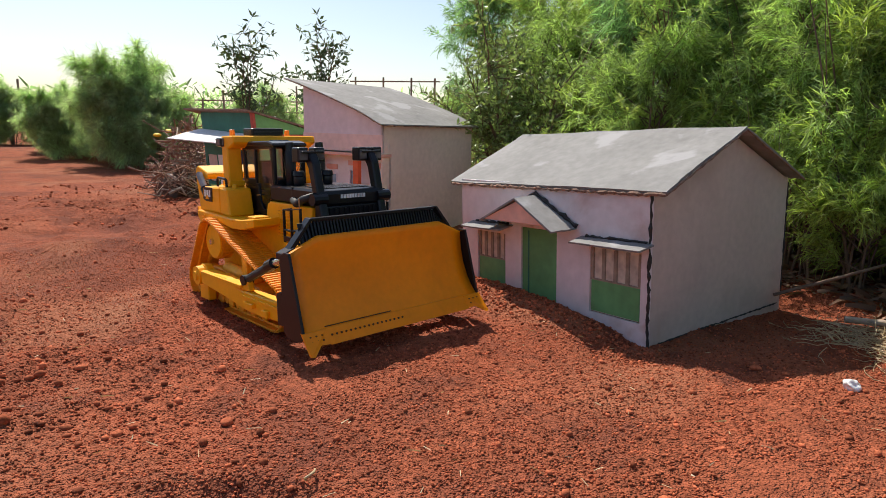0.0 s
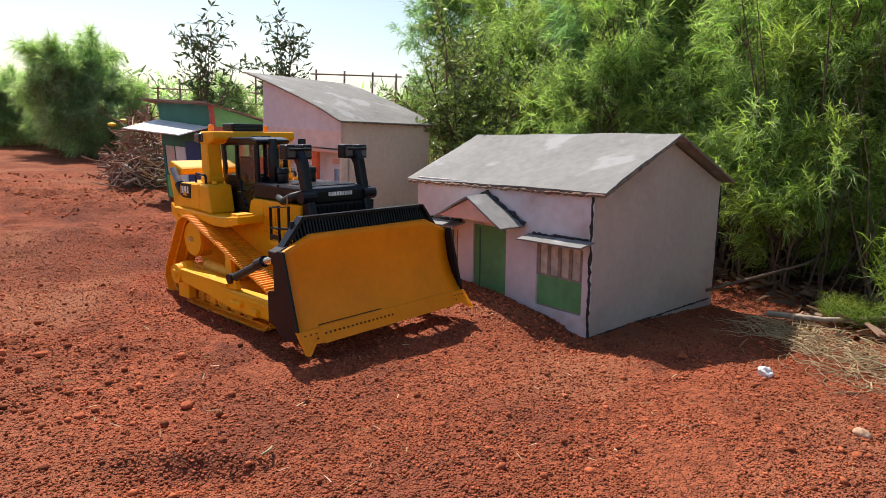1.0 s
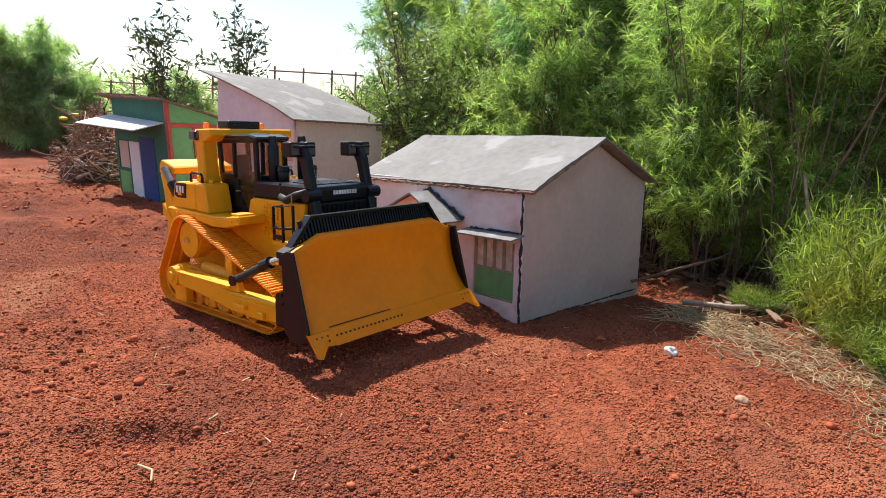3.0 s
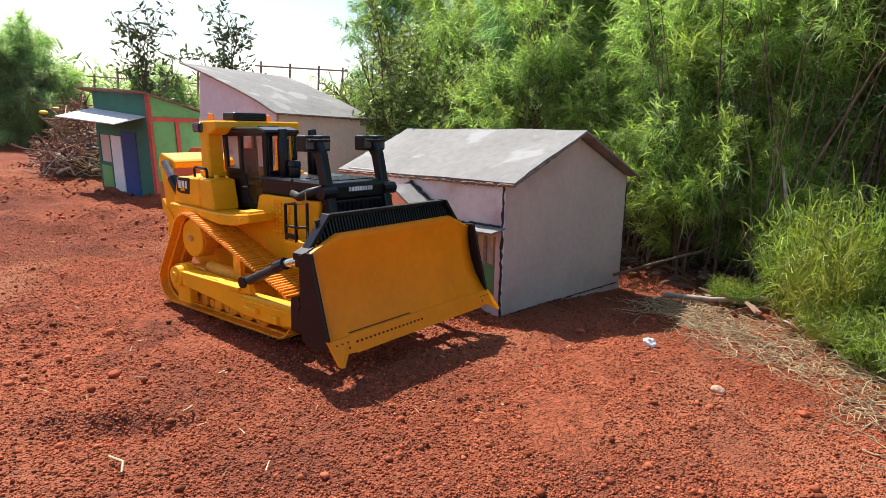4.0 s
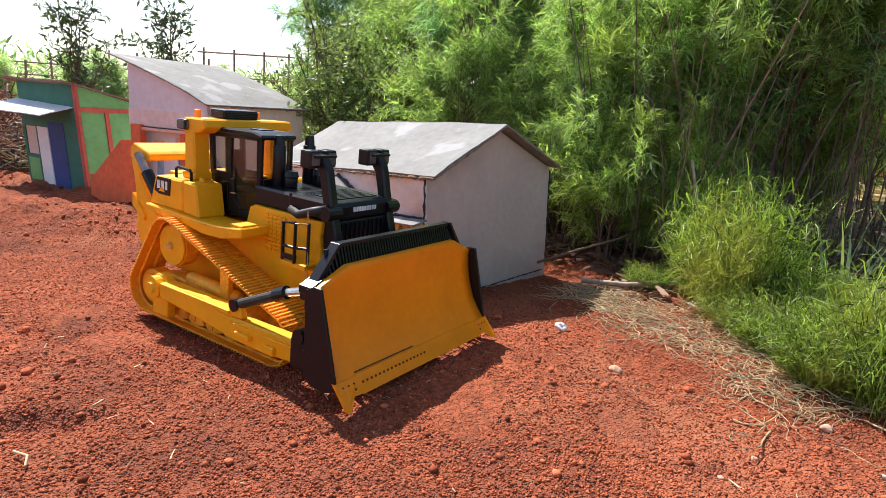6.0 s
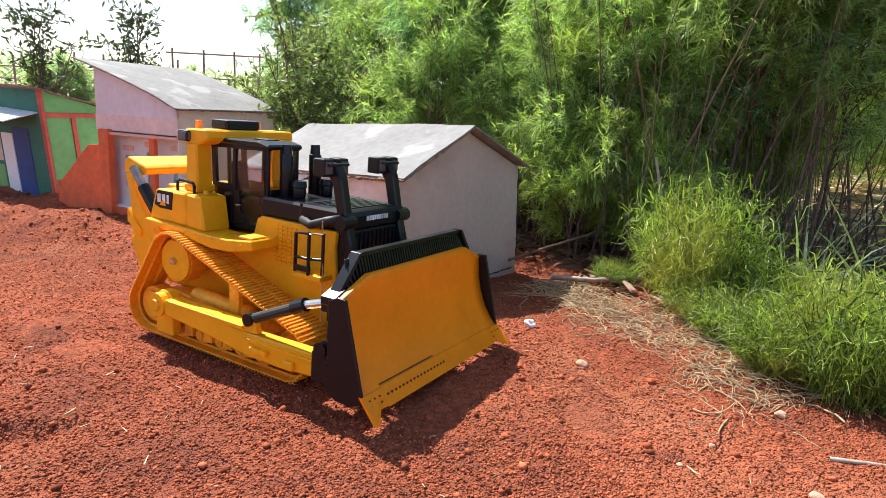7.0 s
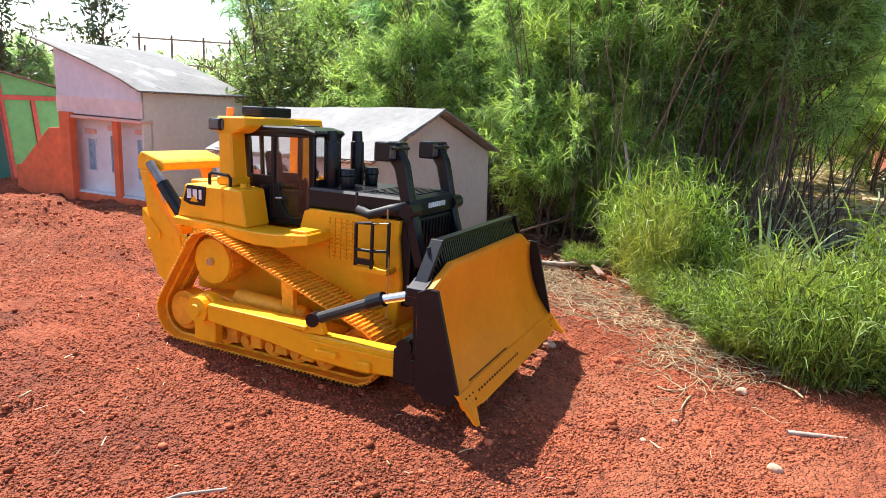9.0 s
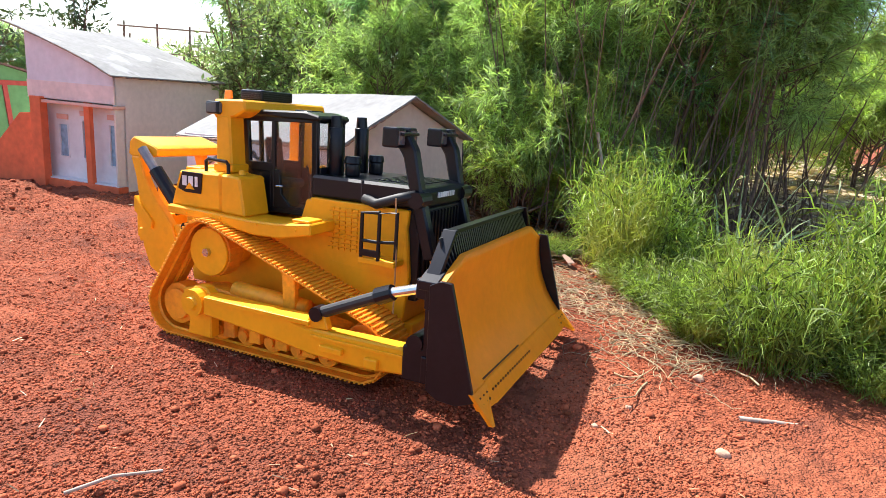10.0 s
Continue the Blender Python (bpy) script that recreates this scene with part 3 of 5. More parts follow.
def shed_house():
    """Pink model house with one sloping, curved roof; local x runs from the near corner along the front, local y to the back."""
    ob = thing("shed_roof_house", "pale pink model house with curved grey shed roof and orange porch", "model house", frame_of((-0.46, 2.97, -0.004), -0.837, 0.547), "model houses")
    D, LOW, HIGH, LEN, T = 0.74, 0.562, 0.752, 0.555, 0.010
    # local y must run to the back: x along a = (-.837, .547), y along -b, so back is at negative y
    def slope(s):
        return LOW + (HIGH - LOW) * (s / LEN) ** 0.85
    top = [(s, slope(s)) for s in (LEN, LEN * 0.8, LEN * 0.6, LEN * 0.4, LEN * 0.2, 0.0)]
    part("upper_wall", prism([(0, 0.428), (LEN, 0.428)] + top, -T, 0, 0.0008), house_pink, ob, "pale pink upper wall")
    part("band", box(-0.001, LEN + 0.001, -0.004, 0.004, 0.428, 0.512, 0.001), band_paint, ob, "salmon band below the upper wall")
    b = grid_wall([0.0, LEN], [-0.03, 0.427], [(0.03, 0.095, 0.12, 0.33), (0.20, 0.27, 0.14, 0.335), (0.36, 0.425, 0.14, 0.31)], None, -0.06, -0.05)
    part("front_wall", b, white_paint, ob, "white lower wall with three narrow windows")
    for xa, xb, za, zb in ((0.03, 0.095, 0.12, 0.33), (0.20, 0.27, 0.14, 0.335), (0.36, 0.425, 0.14, 0.31)):
        w = part("window", box(xa, xb, -0.059, -0.056, za, zb, 0), pane_blue, ob, "narrow pale blue window")
        for q in (box(xa, xa + 0.006, -0.055, -0.046, za, zb, 0.001), box(xb - 0.006, xb, -0.055, -0.046, za, zb, 0.001), box(xa, xb, -0.0545, -0.0455, zb - 0.006, zb, 0.001), box(xa, xb, -0.0545, -0.0455, za, za + 0.006, 0.001)):
            part("frame", q, white_paint, w)
        part("lintel", box(xa - 0.004, xb + 0.004, -0.05, -0.042, zb + 0.02, zb + 0.045, 0.002), salmon_paint, w)
    part("side_wall", prism([(0.0, -0.03), (-D, -0.03), (-D, LOW - 0.002), (0.0, LOW - 0.002)], 0.0, T, 0.0008, axis="x"), house_side, ob, "plain weathered grey-pink side wall")
    part("side_wall", prism([(-T - 0.001, -0.03), (-D, -0.03), (-D, HIGH - 0.01), (-T - 0.001, HIGH - 0.01)], LEN - T, LEN, 0.0008, axis="x"), house_pink, ob)
    part("back_wall", prism([(T, -0.03), (LEN - T, -0.03)] + [(min(max(s, T), LEN - T), z) for s, z in top], -D, -D + T, 0.0008), house_side, ob)
    # curved roof
    b = bmesh.new()
    prof = [(s, slope(max(s, 0)) + 0.006 + (0.33 * s if s < 0 else 0)) for s in (-0.025, 0, 0.1, 0.2, 0.3, 0.4, 0.5, LEN)] + [(0.66, HIGH + 0.032)]
    outline = [(s, z + 0.003) for s, z in prof] + [(s, z - 0.004) for s, z in prof[::-1]]
    part("roof", prism(outline, -D - 0.03, 0.035, 0), roof_grey, ob, "curved weathered grey roof")
    part("roof_edge", ragged([(s, 0.036, z - 0.002) for s, z in prof], 0.0025, 41), edge_brown, ob)
    part("roof_edge", ragged([(-0.026, 0.03, LOW - 0.006), (-0.026, -D - 0.02, LOW - 0.008)], 0.0025, 42), edge_brown, ob)
    # porch
    part("porch_floor", box(-0.012, 0.52, -0.05, 0.012, -0.01, 0.032, 0.002), orange_paint, ob, "orange porch base")
    part("porch_step", box(0.0, 0.50, -0.048, 0.0, 0.033, 0.040, 0.001), white_paint, ob)
    part("porch_pillar", box(0.445, 0.515, -0.01, 0.03, -0.02, 0.435, 0.002), orange_paint, ob, "thick orange porch pillar")
    part("porch_post", box(0.15, 0.185, -0.012, 0.012, 0.0325, 0.426, 0.002), orange_paint, ob, "orange porch post")
    part("porch_roof", box(-0.01, 0.50, -0.055, 0.022, 0.407, 0.422, 0.002), salmon_paint, ob)
    part("ramp_wall", prism([(0.53, -0.03), (0.88, -0.03), (0.88, 0.132), (0.84, 0.140), (0.62, 0.345), (0.53, 0.352)], -0.008, 0.006, 0.001), orange_paint, ob, "orange sloping wing wall")
    return ob


def green_house():
    ob = thing("green_kiosk_house", "leaning green model kiosk with red posts and a white awning", "model house", frame_of((-1.255, 3.575, -0.004), -0.745, 0.667), "model houses")
    # local x: along the kiosk front away from the near corner; local y: towards the camera is positive; the side wall runs to negative y
    L, D, H0, H1, T = 0.72, 0.62, 0.612, 0.45, 0.012
    b = grid_wall([0.0, L], [-0.08, 0.40], [(0.40, 0.52, 0.0, 0.345), (0.55, 0.69, 0.17, 0.345)], None, -T, 0)
    part("front_wall", b, teal_paint, ob, "dark green kiosk front")
    part("upper_wall", box(0.0, L, -T, 0, 0.401, H0, 0.001), teal_paint, ob, "dark green upper front wall")
    part("door", box(0.39, 0.52, -0.008, 0.006, -0.02, 0.347, 0.001), white_paint, ob, "white narrow door")
    part("window", box(0.552, 0.688, -0.010, -0.006, 0.172, 0.343, 0.001), wall_grey, ob, "grey shuttered window")
    part("panel", box(0.55, 0.69, -0.001, 0.003, -0.02, 0.15, 0.001), green_paint, ob, "green lower panel")
    part("blue_panel", box(0.20, 0.385, -0.001, 0.003, -0.05, 0.385, 0.001), blue_paint, ob, "dark blue front panel")
    part("awning", sheet([(L + 0.10, 0.20, 0.44), (L + 0.02, 0.0, 0.505), (0.06, 0.0, 0.482), (0.10, 0.17, 0.43)], 0.006, 9, 8), white_paint, ob, "white awning over the kiosk front")
    part("side_wall", prism([(-0.001, -0.06), (-D, -0.06), (-D, H1), (-0.001, H0)], 0.0, T, 0.001, axis="x"), green_paint, ob, "green side wall")
    part("side_wall", prism([(-T, -0.06), (-D, -0.06), (-D, H1), (-T, H0)], L - T, L, 0.001, axis="x"), green_paint, ob)
    part("corner_post", box(-0.012, 0.022, -0.004, 0.012, -0.06, H0, 0.001), red_trim, ob, "red corner post")
    part("side_post", box(-0.010, -0.001, -0.17, -0.145, -0.06, 0.48, 0.001), red_trim, ob)
    part("rail", box(-0.011, -0.0012, -D, -0.004, 0.462, 0.488, 0.001), red_trim, ob, "red rail along the side wall")
    part("roof", sheet([(L + 0.15, 0.05, H0 + 0.022), (-0.03, 0.05, H0 + 0.012), (-0.03, -D - 0.05, H1 + 0.005), (L + 0.12, -D - 0.05, H1 + 0.01)], 0.010, 8, 8), edge_brown, ob, "thin dark brown board roof")
    # the whole kiosk leans along its front
    lean = Matrix(((1, 0, 0.17, 0), (0, 1, 0, 0), (0, 0, 1, 0), (0, 0, 0, 1)))
    for child in ob.children:
        child.data.transform(lean)
    return ob


gable_house()
shed_house()
green_house()


# ---- bulldozer ----
def crawler():
    """The toy bulldozer, built facing +x on z = 0; y is to its left."""
    dz = thing("bulldozer", "yellow radio-controlled crawler bulldozer with wide curved blade, driving over red soil", "bulldozer")
    Y, BK = paint_yellow, black_paint
    # chassis and panels
    part("main_frame", prism([(-0.27, 0.10), (0.31, 0.10), (0.32, 0.20), (0.305, 0.335), (0.06, 0.335), (0.04, 0.27), (-0.25, 0.285), (-0.29, 0.22)], -0.118, 0.118, 0.003), Y, dz, "yellow hull between the tracks")
    part("belly", box(-0.24, 0.33, -0.11, 0.11, 0.05, 0.101, 0.004), Y, dz)
    rear = part("rear_tank", prism([(-0.262, 0.292), (-0.235, 0.373), (-0.115, 0.376), (-0.112, 0.292)], -0.19, 0.19, 0.005), Y, dz, "yellow rear tank")
    for s in (-1, 1):
        lo, hi = sorted((s * 0.19, s * 0.108))
        tank = part("side_tank", prism([(-0.113, 0.291), (-0.113, 0.375), (-0.062, 0.372), (-0.046, 0.288)], lo, hi, 0.004), Y, dz, "yellow side tank")
        part("cap", rod((-0.088, s * 0.15, 0.374), (-0.088, s * 0.15, 0.384), 0.009, 0.007), Y, tank)
        lo, hi = sorted((s * 0.205, s * 0.112))
        fender = part("fender", prism([(-0.258, 0.276), (-0.258, 0.295), (-0.22, 0.2945), (-0.02, 0.287), (0.05, 0.289), (0.136, 0.299), (0.136, 0.275), (0.06, 0.259), (-0.01, 0.257), (-0.13, 0.272)], lo, hi, 0.003), Y, dz, "long yellow fender over the track")
        lo, hi = sorted((s * 0.198, s * 0.150))
        part("step_plate", box(0.085, 0.128, lo, hi, 0.2975, 0.303, 0.002), Y, fender)
        for xb in (-0.2, -0.1, 0.0, 0.1):
            part("bolt", rod((xb, s * 0.204, 0.282), (xb, s * 0.208, 0.282), 0.003, n=6), Y, fender)
        # engine side with louvres
        lo, hi = sorted((s * 0.1185, s * 0.100))
        side = part("engine_panel", prism([(0.072, 0.215), (0.30, 0.190), (0.312, 0.339), (0.072, 0.340)], lo, hi, 0.002), Y, dz, "yellow engine side panel with louvres")
        for k in range(5):
            for j in range(10):
                lo, hi = sorted((s * 0.1178, s * 0.1225))
                part("louvre", box(0.122 + k * 0.015, 0.1345 + k * 0.015, lo, hi, 0.236 + j * 0.0095, 0.2415 + j * 0.0095, 0), Y, side)
        # step bracket and ladder rail
        lo, hi = sorted((s * 0.16, s * 0.117))
        lad = part("ladder", tube([(0.228, s * 0.158, 0.240), (0.228, s * 0.158, 0.330), (0.268, s * 0.158, 0.334)], 0.0042), BK, dz, "black ladder rail")
        part("rail", tube([(0.268, s * 0.158, 0.236), (0.268, s * 0.158, 0.333), (0.303, s * 0.150, 0.337), (0.303, s * 0.150, 0.242)], 0.0042), BK, lad)
        part("rung", tube([(0.229, s * 0.158, 0.274), (0.268, s * 0.158, 0.274), (0.303, s * 0.150, 0.277)], 0.0035), BK, lad)
        part("rung", box(0.226, 0.272, *sorted((s * 0.154, s * 0.162)), 0.243, 0.256, 0.001), BK, lad)
        part("ladder_step", box(0.222, 0.306, lo, hi, 0.226, 0.2385, 0.002), Y, dz)
        # logo plate, plain shapes
        lo, hi = sorted((s * 0.1895, s * 0.1925))
        plate = part("logo_plate", prism([(-0.236, 0.333), (-0.223, 0.372), (-0.163, 0.372), (-0.168, 0.326), (-0.215, 0.326)], lo, hi, 0.001), BK, rear, "black plate with white and yellow marks")
        for a, b2 in ((-0.221, -0.208), (-0.203, -0.190), (-0.184, -0.176)):
            part("mark", box(a, b2, *sorted((s * 0.1927, s * 0.1937)), 0.341, 0.363, 0), white_mark, plate)
        part("mark", prism([(-0.212, 0.334), (-0.186, 0.334), (-0.199, 0.349)], *sorted((s * 0.1928, s * 0.1943)), 0), Y, plate)
        # grab rail on the tank
        part("grab_rail", tube([(-0.178, s * 0.165, 0.373), (-0.178, s * 0.165, 0.398), (-0.170, s * 0.165, 0.403), (-0.12, s * 0.165, 0.400), (-0.114, s * 0.165, 0.394), (-0.114, s * 0.165, 0.373)], 0.004), BK, dz, "black grab rail")
    # roll-over frame
    rops = part("roll_bar", prism([(-0.174, 0.503), (-0.170, 0.534), (-0.085, 0.536), (-0.080, 0.5125), (-0.112, 0.497), (-0.166, 0.491)], -0.150, 0.145, 0.004), Y, dz, "yellow roll-over bar")
    for s in (-1, 1):
        lo, hi = sorted((s * 0.152, s * 0.104))
        part("column", prism([(-0.163, 0.372), (-0.163, 0.497), (-0.124, 0.502), (-0.116, 0.374)], lo, hi, 0.004), Y, rops)
        part("collar", box(-0.167, -0.112, *sorted((s * 0.1545, s * 0.102)), 0.376, 0.394, 0.003), Y, rops)
        lamp = part("corner_lamp", box(-0.186, -0.148, *sorted((s * 0.160, s * 0.126)), 0.501, 0.529, 0.005), BK, rops, "black corner work lamp")
        part("lens", box(-0.1485, -0.1455, *sorted((s * 0.156, s * 0.130)), 0.505, 0.525, 0.001), lamp_glass, lamp)
        part("lens", box(-0.181, -0.153, *sorted((s * 0.1595, s * 0.1625)), 0.505, 0.525, 0.0005), lamp_glass, lamp)
        yb = -0.115 if s < 0 else 0.082
        b = rod((-0.16, yb, 0.533), (-0.16, yb, 0.555), 0.0095, 0.0085)
        part("beacon", bevel(b, 0.002), orange_lens, rops, "orange warning beacon")
    ac = part("air_conditioner", box(-0.162, -0.100, -0.076, 0.036, 0.536, 0.560, 0.004), BK, rops, "black ribbed air-conditioner box")
    for k in range(4):
        part("slat", box(-0.1005, -0.0975, -0.07, 0.03, 0.5395 + k * 0.0046, 0.5415 + k * 0.0046, 0), dark_metal, ac)
        part("slat", box(-0.155, -0.105, -0.0785, -0.0755, 0.5395 + k * 0.004, 0.5415 + k * 0.004, 0), dark_metal, ac)
    # cab
    CW, CR = 0.098, 0.012  # half widths to its right and to its left
    cab = part("cab_frame", box(-0.125, 0.072, -CW + 0.006, CR - 0.006, 0.290, 0.300, 0.001), BK, dz, "black glazed cab")
    for s in (-1, 1):
        cw = CW if s < 0 else CR
        def bar(x0, z0, x1, z1, w=0.010):
            d = Vector((x1 - x0, 0, z1 - z0)).normalized()
            n = Vector((-d.z, 0, d.x)) * w / 2
            pts = [(x0 + n.x, z0 + n.z), (x1 + n.x, z1 + n.z), (x1 - n.x, z1 - n.z), (x0 - n.x, z0 - n.z)]
            return prism(pts, *sorted((s * cw, s * (cw - 0.012))), 0.0015)
        for seg in ((-0.120, 0.385, -0.128, 0.502, 0.014), (-0.050, 0.292, -0.048, 0.502, 0.010), (0.066, 0.300, 0.062, 0.502, 0.014), (-0.125, 0.498, 0.072, 0.504, 0.014), (-0.122, 0.392, -0.05, 0.392, 0.020), (-0.055, 0.297, 0.072, 0.303, 0.012), (0.064, 0.385, 0.062, 0.505, 0.012)):
            part("cab_bar", bar(*seg), BK, cab)
        part("lower_panel", prism([(-0.1245, 0.30), (-0.1245, 0.384), (-0.056, 0.384), (-0.056, 0.30)], *sorted((s * (cw - 0.002), s * (cw - 0.010))), 0.001), BK, cab)
        door = part("door_panel", prism([(-0.044, 0.304), (-0.044, 0.388), (-0.030, 0.388), (-0.024, 0.335), (0.0, 0.309), (0.058, 0.309), (0.058, 0.304)], *sorted((s * (cw + 0.001), s * (cw - 0.008))), 0.001), BK, cab, "black door lower panel")
        part("handle", tube([(-0.034, s * (cw + 0.004), 0.352), (-0.016, s * (cw + 0.004), 0.353)], 0.0025), steel, door)
        g = part("side_glass", box(-0.044, 0.060, *sorted((s * (cw - 0.004), s * (cw - 0.0055))), 0.304, 0.496, 0), glass, cab, "clear cab door glass")
        g.visible_shadow = False
        g = part("side_glass", box(-0.118, -0.054, *sorted((s * (cw - 0.004), s * (cw - 0.0055))), 0.402, 0.496, 0), glass, cab)
        g.visible_shadow = False
    part("roof", prism([(-0.130, 0.504), (-0.118, 0.517), (0.04, 0.520), (0.078, 0.512), (0.078, 0.501), (0.06, 0.501)], -CW - 0.004, CR + 0.004, 0.004), BK, cab, "glossy black cab roof")
    part("roof_hatch", box(-0.02, 0.03, -0.06, -0.02, 0.5185, 0.5225, 0.002), BK, cab)
    for y in (-CW + 0.006, -0.045, CR - 0.006):
        part("front_bar", tube([(0.066, y, 0.335), (0.066, y, 0.505)], 0.0055, 6), BK, cab)
        part("rear_bar", tube([(-0.122, y, 0.375), (-0.128, y, 0.505)], 0.0055, 6), BK, cab)
    part("dashboard", box(0.035, 0.064, -0.08, 0.0, 0.30, 0.385, 0.006), seat_mat, cab)
    g = part("windscreen", prism([(0.068, 0.385), (0.068, 0.502), (0.0665, 0.502), (0.0665, 0.385)], -CW + 0.012, CR - 0.012, 0), glass, cab)
    g.visible_shadow = False
    seat = part("seat", box(-0.085, -0.02, -0.068, -0.012, 0.345, 0.365, 0.008), seat_mat, cab, "black driver's seat")
    part("backrest", prism([(-0.092, 0.36), (-0.104, 0.455), (-0.088, 0.458), (-0.074, 0.362)], -0.066, -0.014, 0.006), seat_mat, seat)
    part("pedestal", box(-0.075, -0.03, -0.06, -0.02, 0.30, 0.346, 0.002), seat_mat, seat)
    part("lever", tube([(0.02, -0.05, 0.36), (0.01, -0.05, 0.40)], 0.003, 6), BK, seat)
    part("grille_block", box(0.0705, 0.076, -0.09, 0.005, 0.386, 0.402, 0.002), BK, cab)
    # bonnet
    hood = part("bonnet", prism([(0.066, 0.341), (0.066, 0.388), (0.325, 0.388), (0.338, 0.38), (0.336, 0.342)], -0.112, 0.112, 0.006), BK, dz, "glossy black bonnet")
    for k in range(9):
        part("vent_slat", box(0.205 + k * 0.0125, 0.212 + k * 0.0125, -0.075, 0.075, 0.387, 0.3905, 0.001), BK, hood)
    part("seam", box(0.194, 0.197, -0.1125, 0.1125, 0.345, 0.3885, 0), dark_metal, hood)
    for k in range(9):
        y = 0.038 - k * 0.0095
        part("letter_bar", box(0.3365, 0.3395, y - 0.0035, y + 0.0035, 0.362, 0.373, 0), white_mark, hood)
    for s in (-1, 1):
        st = part("exhaust_pipe", bevel(rod((0.090, s * 0.052, 0.386), (0.088, s * 0.052, 0.490), 0.0170, 0.0165, 18), 0.002), BK, dz, "black exhaust stack", True)
        part("stack_tip", bevel(rod((0.088, s * 0.052, 0.489), (0.087, s * 0.052, 0.515), 0.0135, 0.0120, 14), 0.001), BK, st)
        pc = part("pre_cleaner", bevel(rod((0.132, s * 0.050, 0.388), (0.132, s * 0.050, 0.415), 0.016, 0.017, 16), 0.002), BK, dz, "black air pre-cleaner", True)
        part("cap", bevel(rod((0.132, s * 0.050, 0.415), (0.132, s * 0.050, 0.431), 0.0195, 0.0165, 16), 0.002), BK, pc)
    nose = part("radiator_guard", box(0.300, 0.334, -0.108, 0.108, 0.15, 0.3415, 0.004), BK, dz, "black radiator guard")
    for k in range(12):
        y = -0.09 + k * 0.0164
        part("bar", box(0.3335, 0.3375, y - 0.0035, y + 0.0035, 0.17, 0.335, 0), BK, nose)
    # lift cylinders with lamps on top
    for s in (-1, 1):
        y = s * 0.100
        mast = part("lift_cylinder", prism([(0.264, 0.478), (0.295, 0.492), (0.315, 0.46), (0.338, 0.36), (0.372, 0.245), (0.346, 0.238), (0.312, 0.35), (0.288, 0.445)], y - 0.013, y + 0.013, 0.004), BK, dz, "black blade lift cylinder")
        part("rod", rod((0.36, y, 0.245), (0.425, y, 0.130), 0.0075), steel, mast, "bright steel rod")
        part("yoke", rod((0.330, s * 0.085, 0.362), (0.330, s * 0.130, 0.362), 0.017), BK, mast)
        part("cross_hose", tube([(0.205, s * 0.114, 0.352), (0.24, s * 0.124, 0.345), (0.29, s * 0.130, 0.362), (0.325, s * 0.118, 0.372)], 0.0105, 10), rubber, mast, smooth=True)
        part("lamp_arm", box(0.262, 0.30, y - 0.034, y + 0.034, 0.486, 0.4925, 0.002), BK, mast)
        for d in (-1, 1):
            lamp = part("lamp", bevel(box(0.255, 0.290, y + d * 0.026 - 0.0165, y + d * 0.026 + 0.0165, 0.462, 0.502, 0), 0.004), BK, mast, "black square work lamp")
            part("lens", box(0.2895, 0.2925, y + d * 0.026 - 0.0125, y + d * 0.026 + 0.0125, 0.468, 0.496, 0.001), lamp_glass, lamp)
        part("cord", tube([(0.298, s * 0.150, 0.365), (0.306, s * 0.152, 0.25), (0.305, s * 0.150, 0.13)], 0.0018, 5), cord_mat, mast)
        # tilt strut
        ys = s * 0.268
        strut = part("tilt_strut", rod((0.218, ys, 0.148), (0.345, ys, 0.204), 0.0115), rubber, dz, "black tilt strut")
        part("pin", rod((0.208, ys - 0.014, 0.144), (0.208, ys + 0.014, 0.144), 0.0145), BK, strut)
        part("collar", rod((0.335, ys, 0.2), (0.366, ys, 0.2135), 0.0165, 0.0150), BK, strut)
        part("rod", rod((0.36, ys, 0.211), (0.43, ys, 0.233), 0.0095), steel, strut, "bright steel rod")
        part("eye", box(0.418, 0.450, *sorted((ys - 0.016, ys + 0.016)), 0.215, 0.252, 0.004), BK, strut)
        part("bracket", prism([(0.18, 0.112), (0.235, 0.116), (0.222, 0.152), (0.196, 0.152)], *sorted((s * 0.259, s * 0.276)), 0.002), Y, strut)
        # push arm
        lo, hi = sorted((s * 0.243, s * 0.280))
        arm = part("push_arm", prism([(-0.078, 0.088), (-0.078, 0.128), (0.09, 0.131), (0.19, 0.113), (0.40, 0.117), (0.412, 0.085), (0.405, 0.066), (0.30, 0.058), (0.20, 0.060), (0.09, 0.074)], lo, hi, 0.004), Y, dz, "yellow push arm beside the track")
        part("pivot", rod((-0.105, s * 0.240, 0.109), (-0.105, s * 0.283, 0.109), 0.029, n=20), Y, arm)
        part("pivot_cap", rod((-0.105, s * 0.283, 0.109), (-0.105, s * 0.289, 0.109), 0.016, 0.013), Y, arm)
        part("pivot_block", prism([(-0.138, 0.03), (-0.13, 0.13), (-0.115, 0.142), (-0.088, 0.142), (-0.072, 0.128), (-0.072, 0.03)], *sorted((s * 0.2365, s * 0.262)), 0.003), Y, arm)
        part("rib", box(-0.07, 0.195, *sorted((s * 0.2405, s * 0.284)), 0.1195, 0.1285, 0.001), Y, arm)
        part("rib", box(0.20, 0.40, *sorted((s * 0.2405, s * 0.284)), 0.098, 0.104, 0.001), Y, arm)
        part("bracket", box(0.225, 0.275, *sorted((s * 0.2785, s * 0.292)), 0.078, 0.090, 0.002), Y, arm)
        part("bracket", box(0.322, 0.352, *sorted((s * 0.2785, s * 0.290)), 0.066, 0.086, 0.003), Y, arm)
        part("trunnion", box(0.400, 0.462, *sorted((s * 0.236, s * 0.286)), 0.062, 0.128, 0.004), BK, arm)
